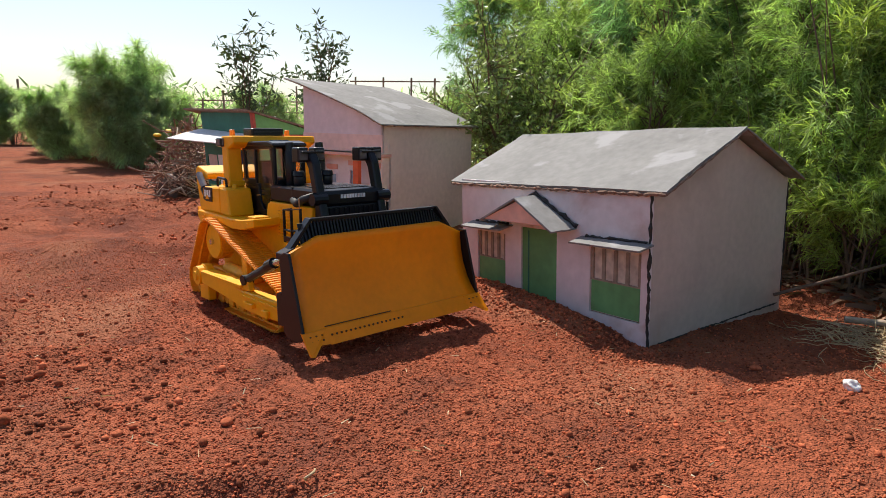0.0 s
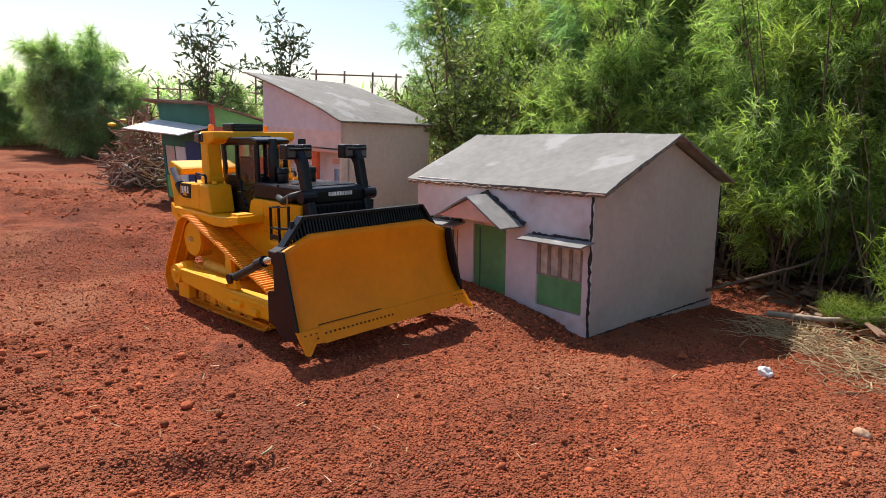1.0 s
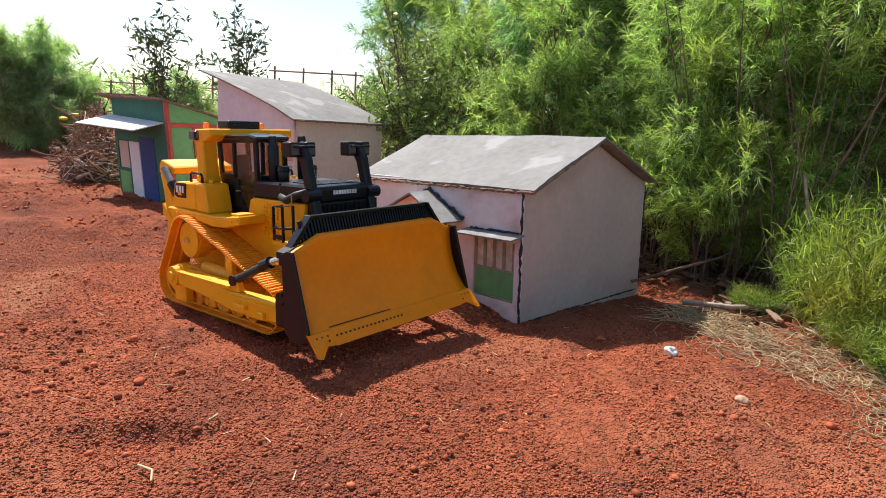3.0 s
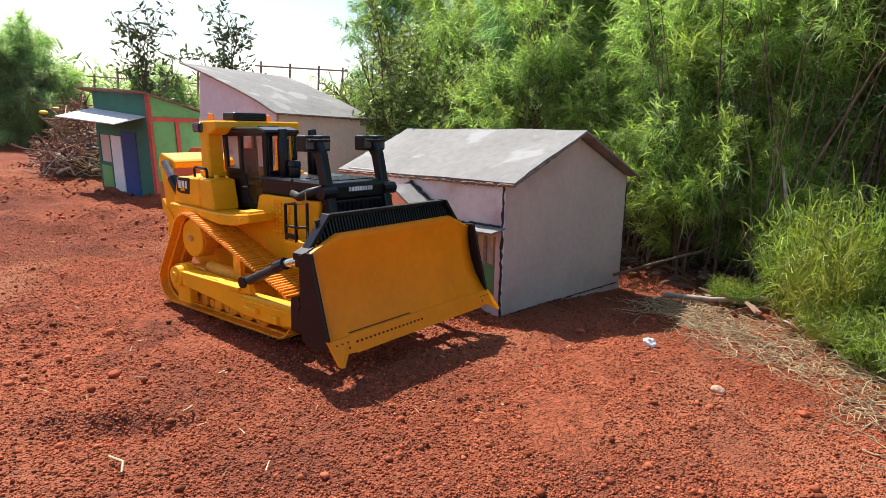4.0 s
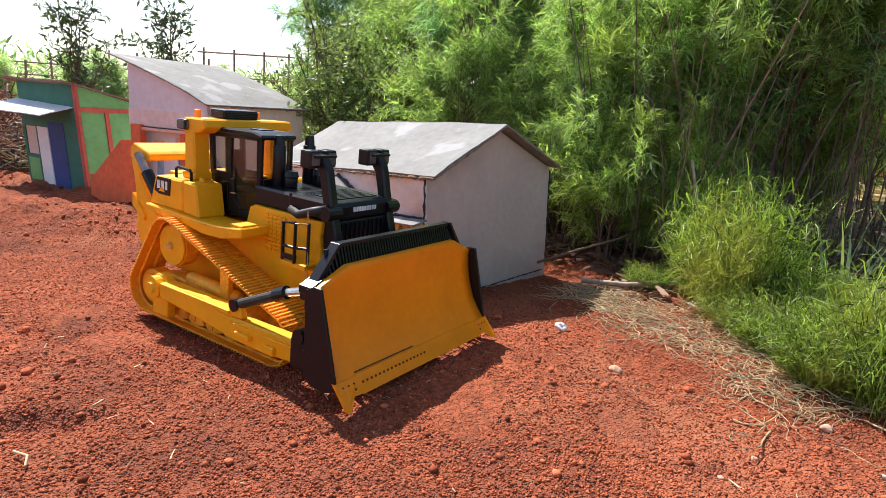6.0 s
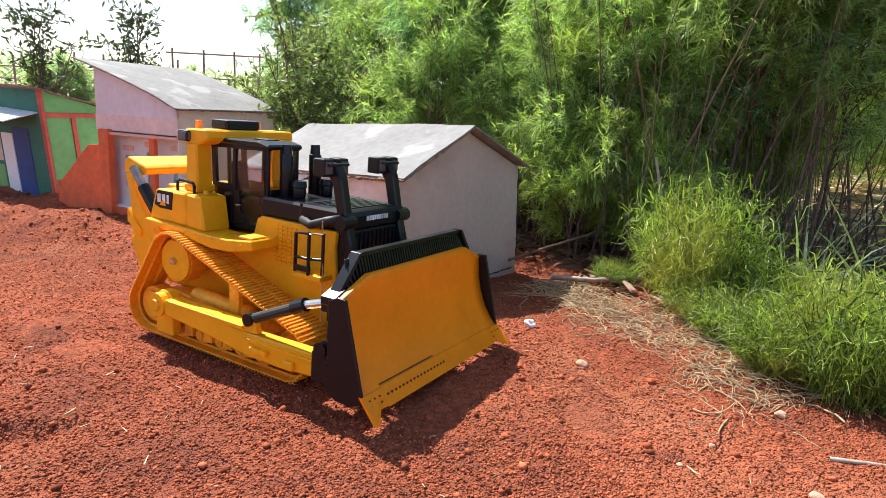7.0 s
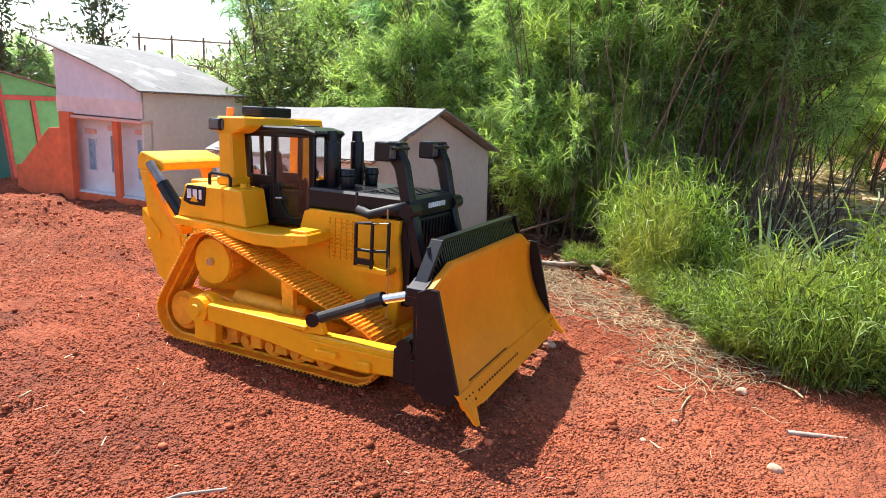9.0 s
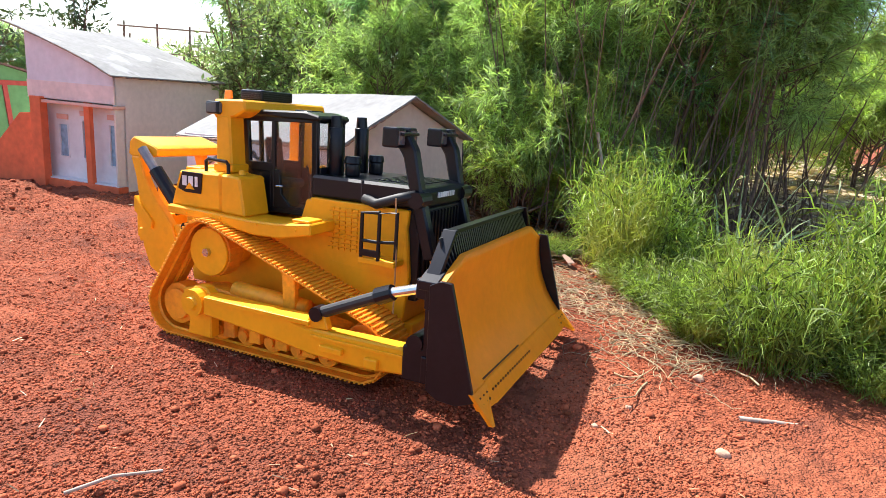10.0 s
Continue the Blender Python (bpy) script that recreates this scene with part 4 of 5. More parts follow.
        part("hinge", rod((0.425, s * 0.225, 0.135), (0.425, s * 0.29, 0.135), 0.016), BK, arm)
        # ripper rams
        ram = part("ripper_cylinder", rod((-0.428, s * 0.122, 0.404), (-0.375, s * 0.122, 0.345), 0.0115), grey_rod, dz, "ripper cylinder with grey rod")
        part("barrel", rod((-0.384, s * 0.122, 0.356), (-0.305, s * 0.118, 0.262), 0.0165), BK, ram)
        ram2 = part("ripper_link", prism([(-0.47, 0.20), (-0.27, 0.235), (-0.27, 0.195), (-0.47, 0.165)], *sorted((s * 0.075, s * 0.105)), 0.003), Y, dz)
        part("pin", rod((-0.29, s * 0.07, 0.226), (-0.29, s * 0.125, 0.226), 0.012), BK, ram2)
    # ripper
    rip = part("ripper_beam", prism([(-0.494, 0.386), (-0.490, 0.418), (-0.475, 0.431), (-0.405, 0.412), (-0.392, 0.404), (-0.392, 0.388), (-0.41, 0.384), (-0.48, 0.380)], -0.108, 0.112, 0.003), Y, dz, "yellow ripper beam at the rear")
    for s in (-1, 1):
        part("ripper_plate", prism([(-0.425, 0.105), (-0.448, 0.16), (-0.456, 0.26), (-0.466, 0.33), (-0.482, 0.382), (-0.450, 0.382), (-0.434, 0.33), (-0.405, 0.285), (-0.372, 0.250), (-0.348, 0.222), (-0.335, 0.19), (-0.35, 0.12), (-0.40, 0.09)], *sorted((s * 0.090, s * 0.112)), 0.003), Y, rip)
        part("gusset", prism([(-0.468, 0.285), (-0.405, 0.225), (-0.41, 0.205), (-0.468, 0.245)], *sorted((s * 0.086, s * 0.119)), 0.002), Y, rip)
    part("ripper_crossbar", box(-0.50, -0.42, -0.085, 0.085, 0.17, 0.235, 0.004), Y, rip)
    part("shank", prism([(-0.505, 0.30), (-0.46, 0.30), (-0.455, 0.09), (-0.42, 0.045), (-0.47, 0.06), (-0.50, 0.10)], -0.014, 0.014, 0.003), Y, rip)
    part("ripper_mount", box(-0.31, -0.262, -0.10, 0.10, 0.15, 0.372, 0.004), Y, rip)
    # blade: curved mouldboard
    FACE = ((0.02, 0.578), (0.04, 0.564), (0.065, 0.547), (0.089, 0.527), (0.119, 0.506), (0.159, 0.489), (0.198, 0.479), (0.24, 0.474), (0.29, 0.476))

    def face_x(z):
        return float(np.interp(z, [f[0] for f in FACE], [f[1] for f in FACE]))
    zs = [0.022 + 0.263 * k / 14 for k in range(15)]
    HALF = 0.292

    def top_of(y):
        return 0.288 - max(0.0, abs(y) - 0.205) / (HALF - 0.205) * 0.038
    b = bmesh.new()
    ys = [-HALF, -0.25, -0.205, -0.1, 0.0, 0.1, 0.205, 0.25, HALF]
    grid_f, grid_b = [], []
    for k in range(15):
        rf, rb = [], []
        for y in ys:
            z = 0.042 + (top_of(y) - 0.042) * k / 14
            rf.append(b.verts.new((face_x(z), y, z)))
            rb.append(b.verts.new((face_x(z) - 0.012, y, z)))
        grid_f.append(rf), grid_b.append(rb)
    n = len(ys)
    for k in range(14):
        for i in range(n - 1):
            b.faces.new((grid_f[k][i], grid_f[k][i + 1], grid_f[k + 1][i + 1], grid_f[k + 1][i])).smooth = True
            b.faces.new((grid_b[k][i], grid_b[k + 1][i], grid_b[k + 1][i + 1], grid_b[k][i + 1])).smooth = True
        for i, w in ((0, 1), (n - 1, -1)):
            q = (grid_f[k][i], grid_f[k + 1][i], grid_b[k + 1][i], grid_b[k][i])
            b.faces.new(q[::w])
    for i in range(n - 1):
        b.faces.new((grid_f[0][i], grid_b[0][i], grid_b[0][i + 1], grid_f[0][i + 1]))
        b.faces.new((grid_f[14][i], grid_f[14][i + 1], grid_b[14][i + 1], grid_b[14][i]))
    blade = part("blade", b, blade_paint, dz, "wide curved orange-yellow dozer blade")
    for s in (-1, 1):
        front = [(0.548, 0.058), (0.493, 0.257)]
        plate = [(0.472, 0.258), (0.452, 0.248), (0.456, 0.060), (0.478, 0.046), (0.515, 0.044)]
        part("side_plate", prism(front + plate, *sorted((s * 0.2925, s * 0.300)), 0.001), BK, blade, "black blade side plate")
        lo, hi = sorted((s * 0.299, s * 0.236))
        tip = [(s * 0.236, 0.040), (s * 0.262, 0.042), (s * 0.292, 0.024), (s * 0.302, 0.026), (s * 0.301, 0.072), (s * 0.236, 0.072)]
        bt = bmesh.new()
        fr = [bt.verts.new((face_x(z) + 0.004 + (0.008 if z < 0.03 else 0), y, z)) for y, z in tip]
        bk2 = [bt.verts.new((face_x(z) - 0.004 + (0.008 if z < 0.03 else 0), y, z)) for y, z in tip]
        bt.faces.new(fr), bt.faces.new(bk2[::-1])
        for i in range(6):
            bt.faces.new((fr[i], bk2[i], bk2[(i + 1) % 6], fr[(i + 1) % 6]))
        bmesh.ops.recalc_face_normals(bt, faces=bt.faces)
        end = part("end_bit", bt, blade_paint, blade, "pointed corner of the cutting edge")
        for yy in (0.252, 0.268, 0.284):
            for zz in (0.052, 0.062):
                x = face_x(zz) + 0.0035
                part("bolt", rod((x, s * yy, zz), (x + 0.002, s * yy, zz), 0.0028, n=6), hole_mat, end)
    z0, z1 = 0.038, 0.074
    pts = [(face_x(z0) + 0.0035, z0), (face_x(z1) + 0.004, z1), (face_x(z1) - 0.001, z1), (face_x(z0) - 0.009, z0)]
    edge = part("cutting_edge", prism(pts, -0.236, 0.236, 0.001), blade_paint, blade, "bolted cutting edge")
    for k in range(17):
        y, zz = -0.225 + k * 0.0138, 0.0585
        x = face_x(zz) + 0.003
        part("bolt", rod((x, y, zz), (x + 0.0022, y, zz), 0.0030, n=6), hole_mat, edge)
    part("seam", box(face_x(0.0765) - 0.003, face_x(0.0765) + 0.0018, -0.235, -0.03, 0.0755, 0.0775, 0), hole_mat, edge)
    # spill guard with slots
    gx0, gx1 = face_x(0.288) - 0.012, face_x(0.288) - 0.028
    guard = part("spill_guard", prism([(-0.205, 0.322), (0.205, 0.322), (0.212, 0.330), (-0.212, 0.330)], gx1 - 0.014, gx1 + 0.004, 0.001, axis="x"), BK, dz, "black slotted spill guard on the blade")
    for s in (-1, 1):
        part("rail", prism([(s * 0.204, 0.331), (s * 0.262, 0.258), (s * 0.278, 0.256), (s * 0.214, 0.331)], gx1 - 0.016, gx1 + 0.010, 0.001, axis="x"), BK, guard)
        part("wing", prism([(s * 0.262, 0.240), (s * 0.296, 0.236), (s * 0.296, 0.252), (s * 0.262, 0.266)], gx1 - 0.02, gx0, 0.001, axis="x"), BK, guard)
    for k in range(52):
        y = -0.245 + k * 0.0096
        top = 0.3215 if abs(y) < 0.205 else 0.3215 - (abs(y) - 0.205) * 1.2
        part("slat", prism([(gx1 - 0.008, top), (gx1 - 0.001, top), (gx0 + 0.002, 0.262), (gx0 - 0.005, 0.262)], y - 0.0026, y + 0.0026, 0), BK, guard)
    part("back_plate", prism([(gx1 - 0.012, 0.318), (gx1 - 0.010, 0.318), (gx0 - 0.007, 0.255), (gx0 - 0.009, 0.255)], -0.24, 0.24, 0), rubber, guard)
    # blade back structure
    part("back_beam", box(0.438, 0.457, -0.289, 0.289, 0.065, 0.115, 0.003), BK, blade)
    part("back_beam", box(0.438, 0.457, -0.289, 0.289, 0.200, 0.238, 0.003), BK, blade)
    for y in (-0.282, -0.2, -0.13, -0.06, 0.0, 0.06, 0.13, 0.2, 0.282):
        part("rib", box(0.440, 0.4575, y - 0.004, y + 0.004, 0.1155, 0.1995, 0.001), BK, blade)
    return dz


dozer = crawler()

# running gear: three wheels and the loop of shoes round them
WHEELS = ((-0.222, 0.069, 0.052), (-0.125, 0.205, 0.060), (0.275, 0.069, 0.052))
PLATE = 0.008  # from the wheel's rim to the inner face of the shoes


def loop_path():
    """The closed line of the track's inner face: bottom from front to rear, up, and back along the top."""
    order = (WHEELS[2], WHEELS[0], WHEELS[1])
    segs = []
    ends = []
    for k in range(3):
        (x0, z0, r0), (x1, z1, r1) = order[k], order[(k + 1) % 3]
        r0, r1 = r0 + PLATE, r1 + PLATE
        dx, dz_ = x1 - x0, z1 - z0
        d = math.hypot(dx, dz_)
        a = math.atan2(dz_, dx) + math.acos((r0 - r1) / d)
        # the outer tangent on the left of the way, the loop running clockwise seen from -y
        ends.append(((x0 + r0 * math.cos(a), z0 + r0 * math.sin(a)), (x1 + r1 * math.cos(a), z1 + r1 * math.sin(a)), a))
    pts = []
    for k in range(3):
        p, q, a = ends[k]
        pts += [(p[0] + (q[0] - p[0]) * i / 12, p[1] + (q[1] - p[1]) * i / 12) for i in range(13)]
        x, z, r = order[(k + 1) % 3]
        a2 = ends[(k + 1) % 3][2]
        turn = (a - a2) % (2 * math.pi)
        pts += [(x + (r + PLATE) * math.cos(a - turn * i / 16), z + (r + PLATE) * math.sin(a - turn * i / 16)) for i in range(1, 16)]
    return pts


LOOP = loop_path()
_lens = [math.hypot(b[0] - a[0], b[1] - a[1]) for a, b in zip(LOOP, LOOP[1:] + LOOP[:1])]
LOOP_LEN = sum(_lens)


def on_loop(s):
    s %= LOOP_LEN
    for (a, b), d in zip(zip(LOOP, LOOP[1:] + LOOP[:1]), _lens):
        if s <= d:
            return a[0] + (b[0] - a[0]) * s / d, a[1] + (b[1] - a[1]) * s / d
        s -= d
    return LOOP[0]


def shoe_pose(s, y):
    (x0, z0), (x1, z1) = on_loop(s - 0.012), on_loop(s + 0.012)
    x, z = on_loop(s)
    return pose(x, y, z, 0, -math.degrees(math.atan2(z1 - z0, x1 - x0)), 0)


SHOES = 46
spinning, shoes = [], []
shoe_bm = box(-0.0166, 0.0166, -0.048, 0.048, -0.0005, 0.0035, 0.0008)
for _x in (-0.0118, -0.0008, 0.0102):
    box(_x - 0.0021, _x + 0.0021, -0.0475, 0.0475, 0.0034, 0.0072, 0.0007, bm=shoe_bm)
# the outer side of a shoe lies along local -z or +z according to the way of the loop
for side in (-1, 1):
    yc = side * 0.188
    tr = part("track", tube([(x, yc - side * 0.012, z) for x, z in LOOP] + [(LOOP[0][0], yc - side * 0.012, LOOP[0][1])], 0.0065, 6), track_paint, dozer, "orange-yellow crawler track with worn shoes")
    for dy in (-0.022, 0.022):
        part("chain", tube([(x, yc + dy, z) for x, z in LOOP] + [(LOOP[0][0], yc + dy, LOOP[0][1])], 0.0050, 6), track_paint, tr)
    for k in range(SHOES):
        if not shoes:
            first = part("shoe", shoe_bm, track_paint, tr)
            ob = first
        else:
            ob = new("shoe", first.data)
            ob.parent = tr
        shoes.append((ob, k * LOOP_LEN / SHOES, yc))
    for k, (x, z, r) in enumerate(WHEELS):
        name = "sprocket" if k == 1 else "idler"
        w = part(name, bevel(rod((0, -0.02, 0), (0, 0.02, 0), r - 0.004, n=36), 0.003), track_paint, dozer, "yellow drive sprocket" if k == 1 else "yellow idler wheel")
        w.location = (x, yc, z)
        if k == 1:
            for j in range(22):
                a = 2 * math.pi * j / 22
                part("tooth", rod((math.cos(a) * (r - 0.008), -0.02, math.sin(a) * (r - 0.008)), (math.cos(a) * (r - 0.008), 0.02, math.sin(a) * (r - 0.008)), 0.0055, n=6), track_paint, w)
            part("disc", bevel(rod((0, side * 0.020, 0), (0, side * 0.027, 0), r - 0.007, n=36), 0.002), paint_yellow, w)
            part("hub_bolt", rod((0, side * 0.027, 0), (0, side * 0.036, 0), 0.0095, n=6), steel, w, "steel hub bolt")
        else:
            part("disc", bevel(rod((0, side * 0.020, 0), (0, side * 0.028, 0), r - 0.016, n=28), 0.002), track_paint, w)
        spinning.append((w, r, (x, yc, z)))
    for k in range(6):
        x = -0.155 + k * 0.070
        r = part("roller", bevel(rod((0, -0.030, 0), (0, 0.036, 0), 0.0255, n=22), 0.004), track_paint, dozer, "yellow track roller")
        part("hub", rod((0, side * 0.036, 0), (0, side * 0.042, 0), 0.012, n=14), track_paint, r)
        r.location = (x, yc, 0.038)
        spinning.append((r, 0.0255, (x, yc, 0.038)))
    lo, hi = sorted((yc - 0.03, yc + 0.03))
    tf = part("track_frame", prism([(-0.20, 0.058), (-0.20, 0.112), (-0.12, 0.128), (0.05, 0.118), (0.22, 0.098), (0.24, 0.055)], lo, hi, 0.004), track_paint, dozer, "yellow roller frame inside the track")
    for k in range(5):
        x = -0.12 + k * 0.07
        part("bracket", prism([(x - 0.016, 0.030), (x - 0.013, 0.075), (x + 0.013, 0.075), (x + 0.016, 0.030)], *sorted((yc + side * 0.031, yc + side * 0.046)), 0.002), track_paint, tf)
    part("recoil_cylinder", rod((-0.06, yc + side * 0.01, 0.128), (0.13, yc + side * 0.01, 0.118), 0.020, n=16), track_paint, tf, "dusty recoil cylinder", True)
    part("carrier_bracket", prism([(0.085, 0.110), (0.080, 0.190), (0.095, 0.200), (0.112, 0.190), (0.115, 0.110)], *sorted((yc + side * 0.018, yc + side * 0.034)), 0.002), track_paint, tf)
    part("carrier_roller", rod((0.096, yc - 0.03, 0.166), (0.096, yc + 0.03, 0.166), 0.013, n=14), track_paint, tf)
    part("final_drive", bevel(rod((-0.125, *sorted((side * 0.118, side * 0.155))[:1], 0.205), (-0.125, sorted((side * 0.118, side * 0.155))[1], 0.205), 0.040, n=24), 0.004), paint_yellow, tf)


# ---- plants ----
def unit(v):
    return v / np.maximum(np.linalg.norm(v, axis=-1, keepdims=True), 1e-9)


def blades(base, way, length, width, droop, rng, tip=0.25, curl=0.0):
    """Thin bent blades: two quads each. All arrays by blade."""
    n = len(base)
    side = unit(np.cross(way, rng.randn(n, 3)))
    down = np.zeros((n, 3))
    down[:, 2] = -1
    L, W, Dp = length[:, None], width[:, None], droop[:, None]
    mid = base + way * L * 0.52 + down * L * Dp * 0.18
    end = base + way * L * 0.96 + down * L * Dp * 0.75
    if curl:
        end = end + unit(np.cross(way, side)) * L * curl * rng.randn(n, 1)
    v = np.stack([base - side * W, base + side * W, mid - side * W * 0.85, mid + side * W * 0.85, end - side * W * tip, end + side * W * tip], 1).reshape(-1, 3)
    o = np.arange(n)[:, None] * 6
    q = np.concatenate([o + np.array([[0, 1, 3, 2]]), o + np.array([[2, 3, 5, 4]])])
    return v, q


def arching(base, way, length, width, droop, rng, steps=6):
    """Long leaves that bow over under their weight."""
    n = len(base)
    side = unit(np.cross(way, np.array([0, 0, 1.0]) + 0.3 * rng.randn(n, 3)))
    t = np.linspace(0, 1, steps)[None, :, None]
    line = base[:, None] + way[:, None] * length[:, None, None] * t - np.array([0, 0, 1.0]) * (length * droop)[:, None, None] * t ** 2.2
    half = side[:, None] * width[:, None, None] * (1 - 0.9 * t ** 1.6)
    v = np.stack([line - half, line + half], 2).reshape(-1, 3)
    k = (np.arange(n)[:, None] * steps + np.arange(steps - 1)[None]).ravel() * 2
    return v, np.stack([k, k + 1, k + 3, k + 2], 1)


def leaves(base, way, length, width, rng):
    """Small folded oval leaves: four triangles each."""
    n = len(base)
    side = unit(np.cross(way, rng.randn(n, 3)))
    up = unit(np.cross(side, way))
    L, W = length[:, None], width[:, None]
    m1 = base + way * L * 0.45
    v = np.stack([base, m1 - side * W + up * W * 0.3, m1 + side * W + up * W * 0.3, base + way * L - up * L * 0.1, m1], 1).reshape(-1, 3)
    o = np.arange(n)[:, None] * 5
    t = np.concatenate([o + np.array([[0, 4, 1]]), o + np.array([[0, 2, 4]]), o + np.array([[4, 3, 1]]), o + np.array([[4, 2, 3]])])
    return v, t


def twigs(points_list, radii, sides=5):
    """Joined round twigs as arrays; each is a list of points and two radii."""
    vs, qs, at = [], [], 0
    for pts, (r0, r1) in zip(points_list, radii):
        pts = np.asarray(pts, float)
        d = unit(np.gradient(pts, axis=0))
        ref = np.array([0.31, 0.87, 0.39])
        s = unit(np.cross(d, ref))
        u = np.cross(d, s)
        rr = np.linspace(r0, r1, len(pts))[:, None, None]
        a = np.linspace(0, 2 * np.pi, sides, endpoint=False)
        ring = pts[:, None] + rr * (s[:, None] * np.cos(a)[None, :, None] + u[:, None] * np.sin(a)[None, :, None])
        vs.append(ring.reshape(-1, 3))
        k = np.arange(len(pts) - 1)[:, None] * sides + at
        i = np.arange(sides)[None]
        j = (i + 1) % sides
        qs.append(np.stack([k + i, k + j, k + sides + j, k + sides + i], -1).reshape(-1, 4))
        at += len(pts) * sides
    return np.concatenate(vs), np.concatenate(qs)


def feather_tree(seed, height, spread, low, branches, sprigs, needles, mat, label, nlen=(0.04, 0.095), stems=3, wide=1.0, lowest=8):
    """A she-oak-like sapling: several thin stems, rising branches and sprays of fine needles."""
    rng = np.random.RandomState(seed)
    paths, radii, base, way = [], [], [], []
    tops = []
    for s in range(stems):
        a = rng.rand() * 6.283
        foot = np.array([math.cos(a), math.sin(a), 0]) * 0.06 * (s > 0)
        lean = np.array([math.cos(a), math.sin(a), 0]) * spread * (0.1 + 0.3 * rng.rand()) * (s > 0)
        h = height * (1 if s == 0 else 0.65 + 0.3 * rng.rand())
        t = np.linspace(0, 1, 8)[:, None]
        stem = foot + lean * t ** 1.3 + np.array([0, 0, h]) * t + 0.03 * rng.randn(8, 3) * t
        stem[0, 2] = -0.05
        paths.append(stem), radii.append((0.006 + 0.004 * height * rng.rand(), 0.0025))
        tops.append(stem)
    for k in range(branches):
        stem = tops[rng.randint(len(tops))]
        f = low + (1 - low) * rng.rand() ** 0.9
        i = f * 7
        p = stem[int(i)] + (stem[min(int(i) + 1, 7)] - stem[int(i)]) * (i - int(i))
        a = rng.rand() * 6.283
        el = radians(lowest + (53 - lowest) * rng.rand())
        d = np.array([math.cos(a) * math.cos(el), math.sin(a) * math.cos(el), math.sin(el)])
        ln = spread * (1.15 - 0.75 * f) * (0.5 + 0.7 * rng.rand())
        t = np.linspace(0, 1, 5)[:, None]
        br = p + d * ln * t + np.array([0, 0, 0.25 * ln]) * t ** 2 + 0.01 * rng.randn(5, 3) * t
        paths.append(br), radii.append((0.005, 0.0012))
        for j in range(sprigs):
            g = (0.42 + 0.58 * rng.rand()) * 4
            q = br[int(min(g, 3.99))] + (br[int(min(g, 3.99)) + 1] - br[int(min(g, 3.99))]) * (g - int(min(g, 3.99)))
            sd = unit(d + 0.8 * rng.randn(3) + np.array([0, 0, 0.35]))
            nb = np.repeat(q[None], needles, 0) + sd * (rng.rand(needles, 1) * 0.14) + np.array([0, 0, -0.03]) * rng.rand(needles, 1)
            base.append(nb)
            way.append(unit(sd + 0.55 * rng.randn(needles, 3)))
    base, way = np.concatenate(base), np.concatenate(way)
    n = len(base)
    length = nlen[0] + (nlen[1] - nlen[0]) * rng.rand(n)
    v, q = blades(base, way, length, (0.0013 + 0.0010 * rng.rand(n)) * wide, 0.1 + 0.7 * rng.rand(n), rng, 0.5, 0.22)
    tree = thing("sheoak_tree", label, "tree", group="trees along the clearing")
    wv, wq = twigs(paths, radii)
    w = new("trunk", raw_mesh("trunk", wv, wq, mats=[bark], smooth=True))
    c = new("crown", raw_mesh("crown", v, q, mats=[mat]))
    w.parent = c.parent = tree
    return tree


def put_tree(tree, x, y, turn, size, first=False):
    m = Matrix.Translation((x, y, float(ground_z(x, y)))) @ Matrix.Rotation(radians(turn), 4, "Z")
    ob = tree if first else copy_thing(tree, m)
    ob.matrix_basis = m @ Matrix.Diagonal((size, size, size, 1))
    return ob


T_LABEL = "feathery green she-oak sapling with thin brown stems"
tall_a = feather_tree(101, 2.0, 0.72, 0.36, 70, 16, 20, needle_green, T_LABEL, wide=1.45)
tall_b = feather_tree(102, 2.3, 0.65, 0.34, 70, 16, 20, needle_dark, "dark green feathery she-oak sapling", wide=1.45)
tall_c = feather_tree(103, 1.7, 0.75, 0.18, 70, 16, 20, needle_green, T_LABEL, wide=1.45)
bright = feather_tree(104, 1.0, 0.46, 0.10, 54, 15, 22, needle_yellow, "young yellow-green feathery sapling", stems=4, wide=1.35)
PLANTING = [
    (tall_c, 1.62, 2.72, 0, 0.85), (tall_a, 2.05, 2.35, 40, 0.95), (tall_b, 2.15, 2.95, 80, 0.95), (tall_a, 1.45, 3.35, 200, 0.9),
    (tall_b, 1.05, 3.75, 10, 0.95), (tall_c, 1.95, 3.6, 130, 1.1), (tall_a, 2.55, 3.0, 300, 1.1), (tall_b, 2.30, 2.45, 220, 0.9),
    (tall_c, 0.75, 4.5, 60, 1.0), (tall_a, 1.3, 4.6, 20, 1.2), (tall_b, 2.2, 4.5, 170, 1.25), (tall_c, 3.1, 3.7, 250, 1.2),
    (tall_a, 3.9, 1.1, 95, 1.05), (tall_c, 0.45, 5.6, 280, 1.15), (tall_b, 1.6, 5.8, 320, 1.25), (tall_a, 2.9, 5.2, 15, 1.4), (tall_b, 0.1, 6.4, 75, 1.0), (bright, 1.36, 2.66, 15, 1.0), (tall_c, 1.30, 2.95, 75, 0.7), (bright, 1.86, 2.62, 155, 0.95),
    (bright, 1.30, 2.95, 0, 0.75), (bright, 1.12, 3.15, 90, 0.62), (bright, 0.85, 3.45, 140, 0.7), (bright, 0.55, 3.85, 10, 0.8),
]
